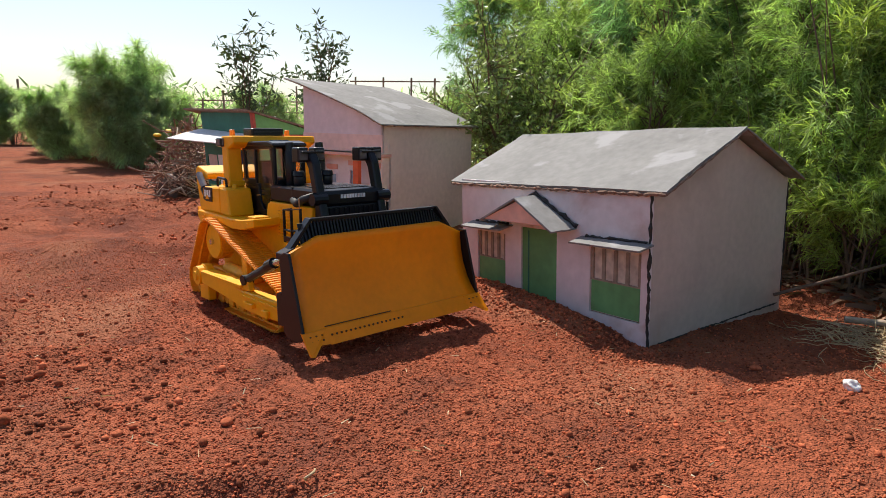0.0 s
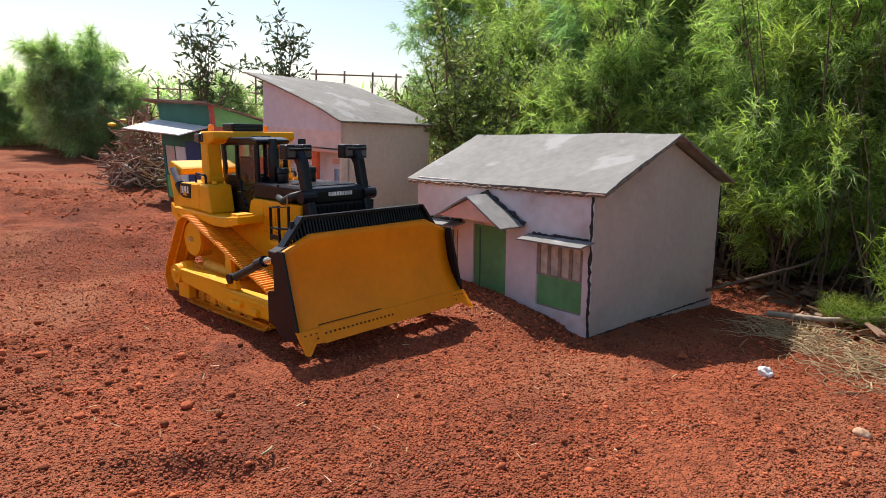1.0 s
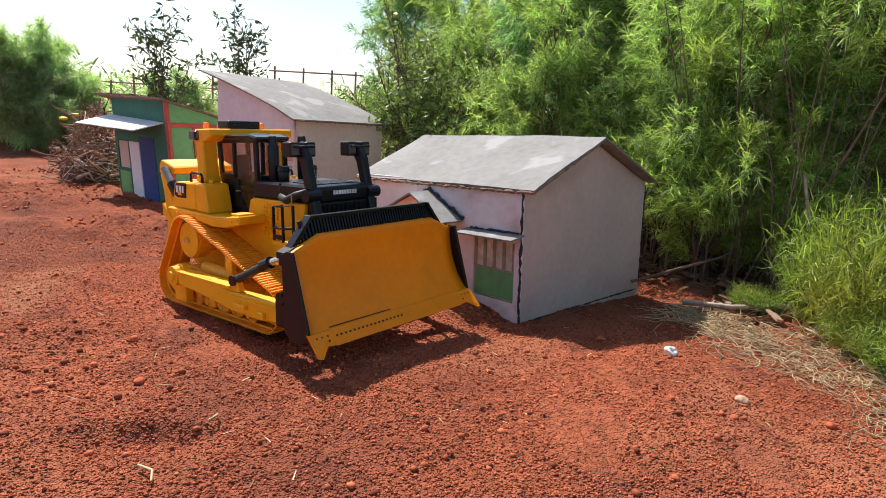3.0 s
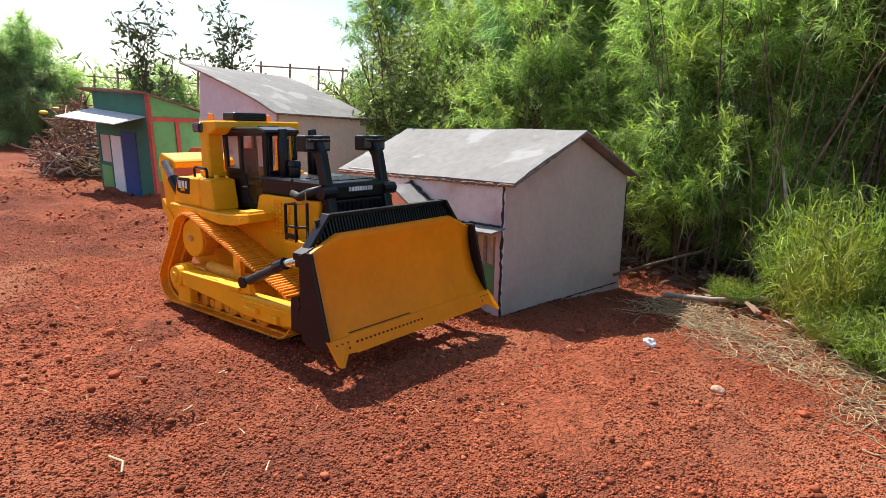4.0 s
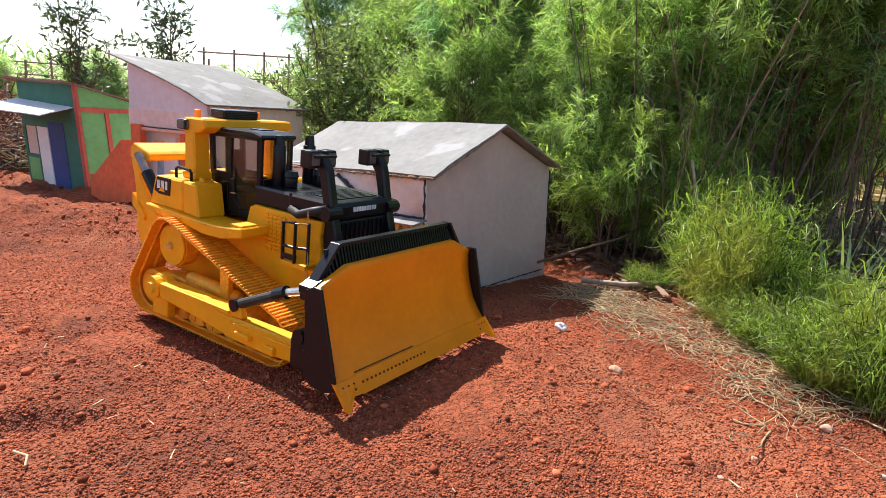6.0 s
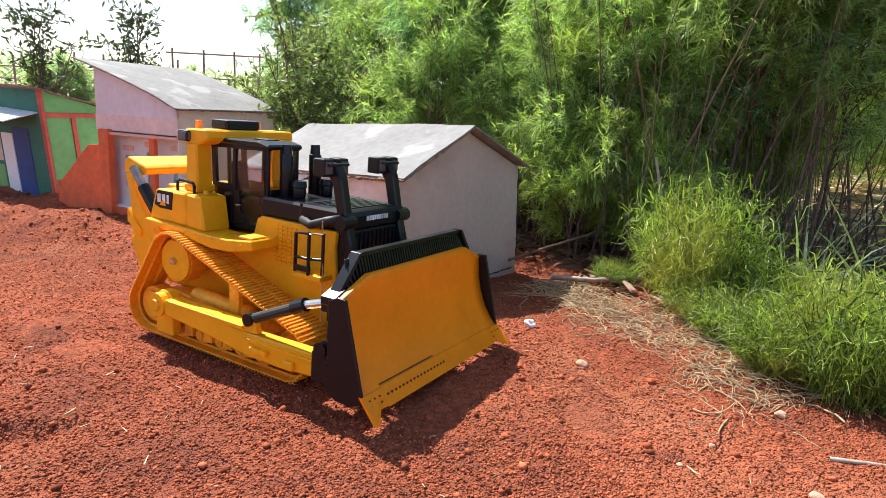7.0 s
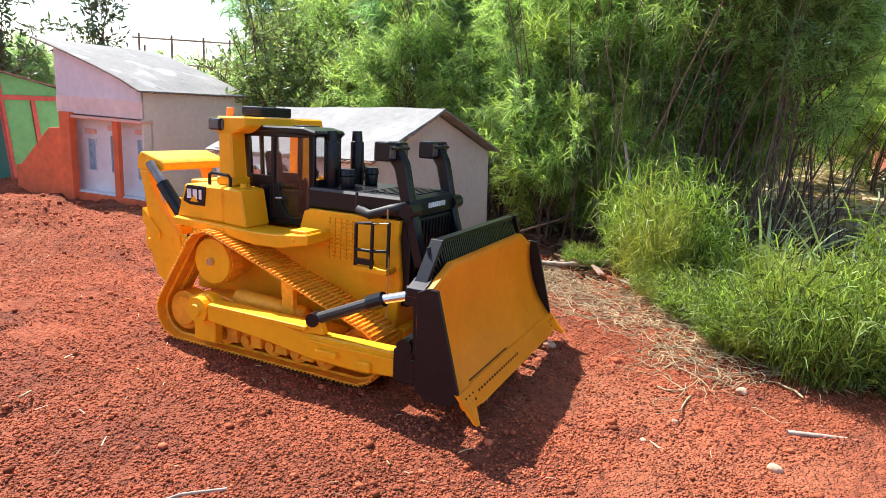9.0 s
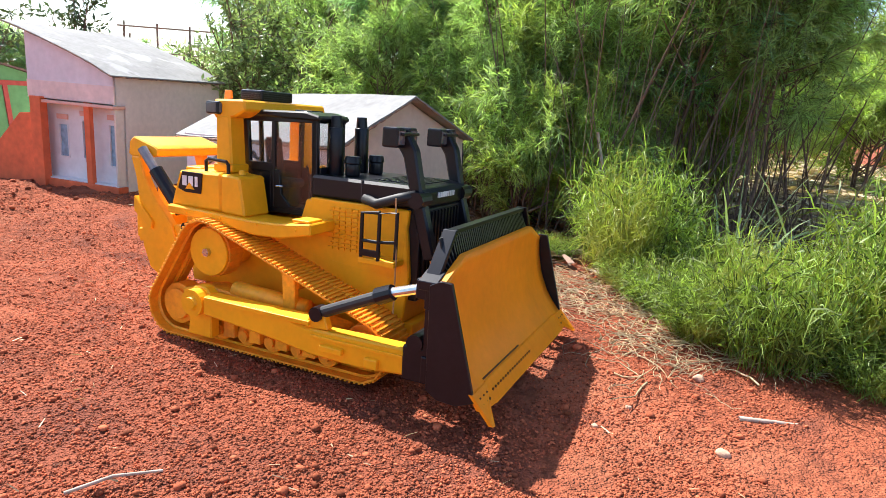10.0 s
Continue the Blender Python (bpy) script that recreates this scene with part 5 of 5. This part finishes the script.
PLANTING += [(bright, 2.62, 2.72, 70, 0.72), (bright, 2.95, 3.25, 160, 0.8), (bright, 2.25, 2.85, 250, 0.7), (tall_c, 1.52, 2.40, 25, 0.70), (bright, 1.34, 2.28, 45, 0.66), (bright, 1.68, 2.22, 200, 0.62), (tall_a, 2.36, 2.04, 140, 0.72), (tall_c, 1.98, 2.60, 210, 0.72), (tall_c, 0.80, 3.08, 15, 0.72), (tall_c, 1.26, 2.66, 300, 0.6), (tall_c, 2.55, 3.4, 15, 1.0), (tall_b, 3.8, 4.9, 61, 1.4), (tall_c, 6.2, 2.4, 9, 1.5), (bright, 5.2, 1.6, 12, 1.4), (bright, 6.0, 2.4, 112, 1.6), (bright, 5.6, 0.6, 212, 1.5), (bright, 5.6, 4.5, 20, 1.5), (bright, 6.2, 5.3, 100, 1.7), (bright, 5.0, 5.2, 250, 1.4), (bright, 4.1, 1.2, 310, 1.0)]
_used = set()
for tr_, x_, y_, a_, s_ in PLANTING:
    put_tree(tr_, x_, y_, a_, s_, first=tr_ not in _used)
    _used.add(tr_)


def broadleaf_bush(seed, height, spread, twig_count, per_twig, leaf, mat, label, name="leafy_bush", stems=9, first_leaf=0.25):
    rng = np.random.RandomState(seed)
    paths, radii, base, way = [], [], [], []
    for s in range(stems):
        a = rng.rand() * 6.283
        out = np.array([math.cos(a), math.sin(a), 0]) * spread * rng.rand()
        h = height * (0.6 + 0.4 * rng.rand())
        t = np.linspace(0, 1, 8)[:, None]
        st = out * t ** 1.2 + np.array([0, 0, h]) * t + 0.025 * rng.randn(8, 3) * t
        st[0, 2] = -0.04
        paths.append(st), radii.append((0.012, 0.003))
        for k in range(twig_count):
            f = first_leaf + (1 - first_leaf) * rng.rand()
            i = min(f * 7, 6.99)
            p = st[int(i)] + (st[int(i) + 1] - st[int(i)]) * (i - int(i))
            d = unit(rng.randn(3) + np.array([0, 0, 0.6]) + 1.0 * out / max(spread, 0.01))
            ln = height * (0.10 + 0.16 * rng.rand())
            tt = np.linspace(0, 1, 4)[:, None]
            tw = p + d * ln * tt + np.array([0, 0, 0.15 * ln]) * tt ** 2
            paths.append(tw), radii.append((0.003, 0.001))
            u = rng.rand(per_twig, 1)
            base.append(p + d * ln * u + np.array([0, 0, 0.15 * ln]) * u ** 2)
            way.append(unit(d * 0.7 + 0.9 * rng.randn(per_twig, 3)))
    base, way = np.concatenate(base), np.concatenate(way)
    n = len(base)
    v, t = leaves(base, way, leaf * (0.6 + 0.8 * rng.rand(n)), leaf * 0.17 * (0.7 + 0.6 * rng.rand(n)), rng)
    bush = thing(name, label, "bush", group="bushes")
    wv, wq = twigs(paths, radii)
    new("stem", raw_mesh("stem", wv, wq, mats=[bark], smooth=True)).parent = bush
    new("foliage", raw_mesh("foliage", v, tris=t, mats=[mat])).parent = bush
    return bush


leafy = broadleaf_bush(201, 1.15, 0.62, 34, 26, 0.042, leaf_green, "dense leafy green bush behind the model houses", stems=12)
put_tree(leafy, 0.14, 3.88, 0, 0.98, True)
put_tree(leafy, 0.45, 4.5, 120, 1.1)
sparse = broadleaf_bush(202, 1.45, 0.55, 15, 11, 0.075, sapling_leaf, "thin open sapling with dark leaves against the sky", "sapling", stems=5, first_leaf=0.3)
put_tree(sparse, -2.9, 7.6, 0, 1.12, True)
put_tree(sparse, -2.25, 9.0, 150, 1.28)

shaggy = feather_tree(105, 1.5, 0.80, 0.02, 130, 18, 22, shaggy_green, "shaggy bluish green bush at the edge of the clearing", nlen=(0.10, 0.20), stems=14, wide=1.8, lowest=0)
for k_, (x_, y_, a_, s_) in enumerate(((-4.15, 7.2, 0, 0.78), (-4.55, 7.9, 80, 0.66), (-3.65, 7.0, 200, 0.55), (-5.6, 8.0, 10, 0.55), (-6.3, 9.0, 160, 0.5), (-8.2, 10.5, 250, 0.62), (-7.3, 11.5, 30, 0.6), (-10.2, 12.0, 200, 0.8), (-3.1, 8.9, 300, 0.6), (-1.2, 7.6, 60, 0.42), (-9.6, 8.2, 110, 0.7), (-0.2, 8.4, 220, 0.6), (-2.0, 10.5, 20, 0.6), (-5.4, 8.6, 40, 0.6), (-7.0, 7.9, 190, 0.45))):
    put_tree(shaggy, x_, y_, a_, s_, first=k_ == 0)


def grass_clump(seed, n, height, spread, label, mat=None):
    """A tussock of fine, feathery grass: stems with side blades."""
    rng = np.random.RandomState(seed)
    m = n // 9
    a = rng.rand(m) * 6.283
    r = spread * 0.45 * np.sqrt(rng.rand(m))
    foot = np.stack([np.cos(a) * r, np.sin(a) * r, np.full(m, -0.01)], 1)
    tilt = 0.05 + 0.75 * rng.rand(m) ** 1.3
    a2 = a + 0.7 * rng.randn(m)
    way = unit(np.stack([np.cos(a2) * tilt, np.sin(a2) * tilt, np.full(m, 1.0)], 1))
    L = height * (0.45 + 0.6 * rng.rand(m))
    v, q = blades(foot, way, L, np.full(m, 0.0013), 0.15 + 0.4 * rng.rand(m), rng, 0.3)
    idx = rng.randint(m, size=n)
    f = 0.25 + 0.75 * rng.rand(n, 1)
    Lb = L[idx][:, None]
    base = foot[idx] + way[idx] * Lb * f + np.array([0, 0, -1]) * Lb * 0.35 * f ** 2 * 0.4
    w2 = unit(way[idx] + 0.70 * rng.randn(n, 3) + np.array([0, 0, 0.15]))
    v2, q2 = blades(base, w2, 0.035 + 0.06 * rng.rand(n), 0.0013 + 0.0011 * rng.rand(n), 0.2 + 0.7 * rng.rand(n), rng, 0.3, 0.25)
    return raw_mesh("blades", np.concatenate([v, v2]), np.concatenate([q, q2 + len(v)]), mats=[mat or grass_green])


_r = np.random.RandomState(311)
_a = _r.rand(150) * 6.283
_f = np.stack([np.cos(_a), np.sin(_a), np.zeros(150)], 1)
dry_mesh = raw_mesh("dry_base", *blades(_f * (0.05 + 0.11 * _r.rand(150, 1)), unit(_f * (0.4 + 1.5 * _r.rand(150, 1)) + np.array([0, 0, 0.5])), 0.05 + 0.10 * _r.rand(150), np.full(150, 0.0013), 0.5 + 0.6 * _r.rand(150), _r), mats=[straw])
G_LABEL = "bright green feathery grass tussock at the soil's edge"
clump_meshes = [grass_clump(300 + k, 4600, (0.38, 0.30, 0.42, 0.34)[k], (0.32, 0.38, 0.26, 0.32)[k], G_LABEL) for k in range(4)]
CLUMPS = [
    (1.52, 1.68, 0.85), (1.36, 1.84, 0.42), (1.46, 1.47, 0.95), (1.60, 1.28, 0.72), (1.41, 1.19, 0.66), (1.68, 1.50, 0.6), (1.38, 0.98, 0.66), (1.47, 0.83, 0.82), (1.68, 1.04, 0.62), (1.62, 0.66, 0.6), (1.82, 0.78, 1.15), (1.90, 1.08, 0.9), (2.06, 0.90, 1.0), (1.96, 0.58, 0.7), (1.40, 1.36, 0.5), (2.22, 0.70, 1.0), (2.3, 1.1, 0.8), (1.66, 0.84, 0.85), (1.76, 0.58, 0.55),
]
for k_, (x_, y_, s_) in enumerate(CLUMPS):
    tus = thing("grass_tussock", G_LABEL, "grass", group="grass tussocks")
    new("dry_base", dry_mesh).parent = tus
    tus.matrix_basis = Matrix.Translation((x_, y_, float(ground_z(x_, y_)))) @ Matrix.Rotation(k_ * 2.1, 4, "Z") @ Matrix.Diagonal((s_ * 0.88, s_ * 0.88, s_ * (1.2, 0.8, 1.3, 1.0, 0.75)[k_ % 5], 1))
    new("tuft", clump_meshes[k_ % 4]).parent = tus
# broad reed
rng_ = np.random.RandomState(77)
n_ = 26
a_ = rng_.rand(n_) * 6.283
w_ = unit(np.stack([np.cos(a_) * (0.3 + 0.8 * rng_.rand(n_)), np.sin(a_) * (0.3 + 0.8 * rng_.rand(n_)), np.ones(n_)], 1))
v_, q_ = arching(np.stack([np.cos(a_) * 0.04, np.sin(a_) * 0.04, np.zeros(n_)], 1), w_, 0.32 + 0.34 * rng_.rand(n_), 0.0045 + 0.002 * rng_.rand(n_), 0.15 + 0.5 * rng_.rand(n_), rng_)
for x_, y_, t_ in ((1.82, 1.42, 0), (2.05, 1.30, 2), (1.95, 1.65, 4)):
    reed = thing("reed_plant", "grey-green long-leaved reed behind the grass tussocks", "plant", group="reeds")
    reed.matrix_basis = Matrix.Translation((x_, y_, float(ground_z(x_, y_)))) @ Matrix.Rotation(t_, 4, "Z")
    me_ = raw_mesh("long_leaves", v_, q_, mats=[reed_green])
    new("long_leaves", me_).parent = reed


# undergrowth: dead stems and leaves beneath the trees
def litter(name, n, where, length, width, mat, label, category, seed, rise=0.25, kind="stuff"):
    rng = np.random.RandomState(seed)
    x, y = where(rng, n)
    k = len(x)
    a = rng.rand(k) * 6.283
    way = unit(np.stack([np.cos(a), np.sin(a), rise * rng.rand(k)], 1))
    base = np.stack([x, y, ground_z(x, y) + 0.003 + 0.012 * rng.rand(k)], 1)
    v, q = blades(base, way, length[0] + (length[1] - length[0]) * rng.rand(k), width[0] + (width[1] - width[0]) * rng.rand(k), rise * 0.6 * rng.rand(k), rng, 0.5)
    return tagged(new(name, raw_mesh(name, v, q, mats=[mat])), label, category, kind=kind)


def under_trees(rng, n):
    x, y = 1.1 + 3.6 * rng.rand(n), 1.5 + 3.6 * rng.rand(n)
    keep = x * 0.7 + (y - 1.7) * 0.15 + 0.25 * vnoise(x, y, 0.3, 31) > 0.92
    return x[keep], y[keep]


def edge_strip(rng, n):
    s = rng.rand(n)
    x = 1.07 + 0.11 * np.sin(s * 3) + 0.075 * rng.randn(n)
    y = 1.80 - 0.98 * s ** 1.2 + 0.06 * rng.randn(n)
    x += np.where(s > 0.6, 0.1, 0)
    return x, y


litter("dead_leaf_litter", 16000, under_trees, (0.03, 0.10), (0.004, 0.012), dead_leaf, "brown dead leaves and needles under the trees", "litter", 41, 0.5)


def dry_tangle():
    """Curled dry stalks and roots, heaped along the edge of the grass."""
    rng = np.random.RandomState(42)
    paths, radii = [], []
    x, y = edge_strip(rng, 700)
    for k in range(700):
        a, turn = rng.rand() * 6.283, rng.randn() * 0.35
        step = 0.008 + 0.022 * rng.rand()
        z = float(ground_z(x[k], y[k])) + 0.003 + 0.03 * rng.rand() ** 3
        p = [(x[k], y[k], z)]
        for m in range(6):
            a += turn + 0.25 * rng.randn()
            nx, ny = p[-1][0] + step * math.cos(a), p[-1][1] + step * math.sin(a)
            p.append((nx, ny, max(float(ground_z(nx, ny)) + 0.002, p[-1][2] + 0.006 * rng.randn())))
        paths.append(p), radii.append((0.0009 + 0.0022 * rng.rand() ** 2.5, 0.0006))
    v, q = twigs(paths, radii, 4)
    tagged(new("dry_grass", raw_mesh("dry_grass", v, q, mats=[straw])), "pale curled dry grass and roots along the edge", "dry grass", kind="stuff")


dry_tangle()


def beyond_trees(rng, n):
    x, y = 2.6 + 6.0 * rng.rand(n), 2.2 + 6.0 * rng.rand(n)
    keep = x > 0.75 * y + 0.6
    return x[keep], y[keep]


# straw blades added over the red soil, standing in for paler sunlit ground
litter("bleached_grass", 14000, beyond_trees, (0.10, 0.28), (0.008, 0.02), straw, "straw blades added to stand for pale sunlit ground beyond the trees", "dry grass", 44, 0.25)
litter("straw_bits", 520, near_area, (0.008, 0.03), (0.0006, 0.0014), straw, "bits of straw scattered on the soil", "straw", 43, 0.2)


def dead_stems():
    rng = np.random.RandomState(51)
    paths, radii = [], []
    for k in range(520):
        x, y = 1.25 + 1.6 * rng.rand(), 1.9 + 2.2 * rng.rand()
        if x + 0.3 * (y - 1.9) < 1.45:
            continue
        h = 0.3 + 1.1 * rng.rand()
        lean = rng.randn(2) * 0.2 * h
        t = np.linspace(0, 1, 4)[:, None]
        z0 = float(ground_z(x, y)) - 0.02
        paths.append(np.array([x, y, z0]) + t * np.array([lean[0], lean[1], h]) + 0.02 * rng.randn(4, 3) * t)
        radii.append((0.002 + 0.006 * rng.rand() ** 2, 0.001))
    v, q = twigs(paths, radii)
    tagged(new("dead_stems", raw_mesh("dead_stems", v, q, mats=[bark])), "tangle of thin brown stems under the trees", "undergrowth", kind="stuff")


dead_stems()


def stick(name, pts, r0, r1, mat, label, category="stick"):
    v, q = twigs([pts], [(r0, r1)], 8)
    return tagged(new(name, raw_mesh(name, v, q, mats=[mat], smooth=True)), label, category)


stick("fallen_log", [(1.10, 1.86, 0.025), (1.25, 1.80, 0.03), (1.45, 1.78, 0.05)], 0.010, 0.008, pale_wood, "pale fallen branch lying at the trees' edge", "branch")
stick("dead_branch", [(1.52, 1.95, 0.49), (1.56, 1.95, 0.36), (1.62, 1.97, 0.2), (1.66, 1.99, 0.0)], 0.005, 0.008, pale_wood, "pale broken branch leaning among the stems", "branch")
stick("dead_branch", [(1.0, 2.1, 0.03), (1.15, 2.05, 0.10), (1.35, 2.12, 0.14), (1.6, 2.3, 0.2)], 0.006, 0.004, bark, "thin brown branch behind the house", "branch")
stick("twig", [(-0.235, 0.885, 0.012), (-0.225, 0.90, 0.016), (-0.228, 0.918, 0.010)], 0.003, 0.002, straw, "short pale twig lying on the soil", "twig")
stick("twig", [(-0.30, 0.735, 0.008), (-0.27, 0.715, 0.012), (-0.262, 0.69, 0.008)], 0.0025, 0.002, straw, "bent pale twig lying on the soil", "twig")
stick("twig", [(0.045, 0.52, 0.008), (0.10, 0.548, 0.012), (0.165, 0.56, 0.008)], 0.003, 0.0022, pale_wood, "thin dry stalk lying on the soil", "twig")
stick("twig", [(1.20, 0.60, 0.014), (1.26, 0.575, 0.016), (1.32, 0.56, 0.012)], 0.005, 0.004, pale_wood, "dry stalk at the grass edge", "twig")


def stone(x, y, r, seed, mat, label):
    b = bmesh.new()
    bmesh.ops.create_icosphere(b, subdivisions=3, radius=r)
    for v in b.verts:
        v.co *= 1 + 0.35 * noise.noise(v.co / r * 0.9 + Vector((seed, 0, 0)))
        v.co.z *= 0.65
    ob = mesh_ob("stone", b, mat, smooth=True)
    ob.location = (x, y, float(ground_z(x, y)) + r * 0.25)
    return tagged(ob, label, "stone", group="stones")


for k_, (x_, y_, r_) in enumerate(((0.90, 1.08, 0.016), (0.917, 0.646, 0.006), (1.099, 0.509, 0.012), (1.014, 0.692, 0.006), (1.236, 0.777, 0.012), (0.70, 1.50, 0.012), (0.84, 1.0, 0.009), (0.60, 0.75, 0.008), (-0.45, 1.1, 0.012), (1.02, 0.95, 0.012), (-0.62, 1.02, 0.010))):
    stone(x_, y_, r_, k_ * 3.1, stone_mat if k_ < 5 else pebble_mat, "pale ochre stone lying on red soil" if k_ < 5 else "reddish stone half sunk in red soil")


def crumpled_bag():
    b = bmesh.new()
    bmesh.ops.create_icosphere(b, subdivisions=4, radius=0.018)
    for v in b.verts:
        v.co *= 1 + 0.55 * noise.noise(v.co * 38) + 0.25 * noise.noise(v.co * 90)
        v.co.z *= 0.8
    ob = mesh_ob("crumpled_plastic", b, plastic_white)
    ob.location = (0.862, 1.39, float(ground_z(0.862, 1.39)) + 0.012)
    tagged(ob, "small crumpled piece of white plastic on the soil", "litter")


crumpled_bag()


# brushwood pile with flowers
brush_mat = material("dry_brush", (0.27, 0.14, 0.095), 0.9, grain=(40, 0.3), bump=(60, 0.5, 0.004), obj=0.4)


def brushwood():
    rng = np.random.RandomState(61)
    pile = thing("brushwood_pile", "big heap of dry brushwood and roots beside the green kiosk", "brushwood")
    shapes = []
    for k in range(14):
        t = np.linspace(-0.5, 0.5, 5)[:, None]
        pts = np.array([1.0, 0, 0]) * (0.10 + 0.20 * rng.rand()) * t + 0.030 * rng.randn(5, 3)
        v, q = twigs([pts], [(0.0035 + 0.009 * rng.rand() ** 2, 0.0025)], 6)
        shapes.append(raw_mesh("branch", v, q, mats=[pale_wood if k % 5 == 0 else brush_mat], smooth=True))
    for k in range(290):
        u, w = float(np.clip(rng.randn(), -1.5, 1.5)) * 0.30, float(np.clip(rng.randn(), -1.5, 1.5)) * 0.33
        r2 = (u * u + w * w) / 0.24
        h = 0.56 * math.exp(-r2) * (0.35 + 0.7 * rng.rand())
        o = new("branch", shapes[k % 14])
        o.parent = pile
        o.matrix_basis = pose(-2.25 + u * 0.55 - w * 0.4, 4.70 + w * 0.9, max(h, 0.02), 30 * rng.randn(), 32 * rng.randn() * math.exp(-0.5 * r2), 360 * rng.rand())
    b = bmesh.new()
    bmesh.ops.create_icosphere(b, subdivisions=4, radius=1)
    for v in b.verts:
        v.co = Vector((v.co.x * 0.28 - 2.2, v.co.y * 0.38 + 4.75, max(-0.05, v.co.z * 0.20 + 0.1 * noise.noise(v.co * 5)))) + 0.05 * noise.noise_vector(v.co * 4)
    part("leaf_mound", b, dead_leaf, pile, "dark heap of dead leaves")
    for k in range(4):
        b = bmesh.new()
        bmesh.ops.create_icosphere(b, subdivisions=2, radius=0.03)
        fl = mesh_ob("flower", b, flower_mat)
        fl.location = (-2.44 + 0.06 * k, 4.62 + 0.06 * k, 0.44 + 0.03 * (k % 2))
        fl.scale = (1, 1, 0.5)
        tagged(fl, "yellow flower on the brushwood pile", "flower", group="flowers")


brushwood()


# far fence of poles
def far_fence():
    fence = thing("pole_fence", "far rustic fence of thin bamboo poles", "fence")
    rng = random.Random(5)
    x = -10.5
    k = 0
    while x < 4.5:
        y = 14.0 + 0.12 * x
        h = 1.12 + rng.uniform(-0.15, 0.22)
        part("post", tube([(x, y, -0.1), (x + rng.uniform(-0.05, 0.05), y, h)], 0.022, 6), bamboo, fence)
        x += rng.uniform(0.45, 0.75)
        k += 1
    for z in (0.45, 0.72, 0.95):
        part("rail", tube([(-10.6, 14 - 1.27, z), (-3, 14 - 0.3, z + 0.06), (4.6, 14.5, z)], 0.015, 6), bamboo, fence)
    part("gate_bar", tube([(-2.9, 13.5, 1.45), (-1.0, 13.8, 1.5)], 0.016, 6), bamboo, fence)
    for xg in (-2.8, -2.2, -1.6, -1.1):
        part("gate_post", tube([(xg, 13.6, -0.1), (xg, 13.6, 1.55)], 0.022, 6), bamboo, fence)


far_fence()


# distant hedge line that closes the view round about
def far_woods():
    rng = np.random.RandomState(71)
    n = 45000
    a = rng.rand(n) * 6.283
    d = 22 + 16 * rng.rand(n)
    x, y = d * np.cos(a), 2 + d * np.sin(a)
    hmax = 0.9 + 1.3 * (vnoise(x, y, 3.0, 72) + 0.5)
    base = np.stack([x, y, hmax * rng.rand(n)], 1)
    way = unit(rng.randn(n, 3) + np.array([0, 0, 0.8]))
    v, q = blades(base, way, 0.22 + 0.35 * rng.rand(n), 0.02 + 0.03 * rng.rand(n), 0.3 * rng.rand(n), rng)
    tagged(new("far_scrub", raw_mesh("far_scrub", v, q, mats=[needle_dark])), "distant belt of green scrub", "scrub", kind="stuff")


far_woods()


# ---- what moves ----
DOZER_ROWS = [
    (0, -0.5823, 1.9781, -0.0212, 0.17, -1.84, -42.63),
    (0.5, -0.5355, 1.9372, -0.0181, 0.11, -1.92, -42.12),
    (1, -0.4848, 1.9050, -0.0174, 0.68, -2.22, -41.62),
    (1.5, -0.4335, 1.8635, -0.0095, 1.24, -3.32, -41.94),
    (2, -0.3811, 1.8184, -0.0086, 1.87, -2.87, -42.66),
    (2.5, -0.3350, 1.7783, -0.0060, 1.42, -3.05, -42.66),
    (4, -0.1854, 1.6479, 0.0036, 1.45, -2.63, -42.45),
    (4.5, -0.1339, 1.5954, 0.0075, 0.98, -2.10, -42.21),
    (5, -0.0869, 1.5513, 0.0109, 0.70, -0.94, -42.14),
    (5.5, -0.0394, 1.5126, 0.0073, 0.28, 2.14, -41.95),
    (7, 0.1087, 1.3835, 0.0021, -1.15, 0.97, -41.28),
    (7.5, 0.1565, 1.3498, 0.0004, -0.61, 0.34, -40.46),
    (8, 0.2026, 1.3087, 0.0013, -1.23, -0.51, -39.88),
    (8.5, 0.2557, 1.2714, 0.0003, -1.91, -0.67, -38.37),
    (9, 0.3061, 1.2357, -0.0007, -1.25, -1.19, -38.33),
    (9.5, 0.3566, 1.1931, 0.0012, -1.63, -1.24, -38.45),
    (10, 0.4032, 1.1551, 0.0024, -1.64, -1.30, -38.27),
]


def travelled():
    """Metres driven by the crawler at each row."""
    out, total = [], 0.0
    for k, r in enumerate(DOZER_ROWS):
        if k:
            p = DOZER_ROWS[k - 1]
            total += math.hypot(r[1] - p[1], r[2] - p[2])
        out.append((r[0], total))
    return out


def motions():
    walk(dozer, [(t, pose(x, y, z, rx, ry, rz)) for t, x, y, z, rx, ry, rz in DOZER_ROWS])
    way = travelled()
    times = [k * 0.25 for k in range(41)]
    went = [float(np.interp(t, [w[0] for w in way], [w[1] for w in way])) for t in times]
    for ob, s, y in shoes:
        walk(ob, [(t, shoe_pose(s + d, y)) for t, d in zip(times, went)])
    for ob, r, at in spinning:
        walk(ob, [(t, pose(*at, 0, math.degrees(d / r), 0)) for t, d in zip(times, went)])


motions()
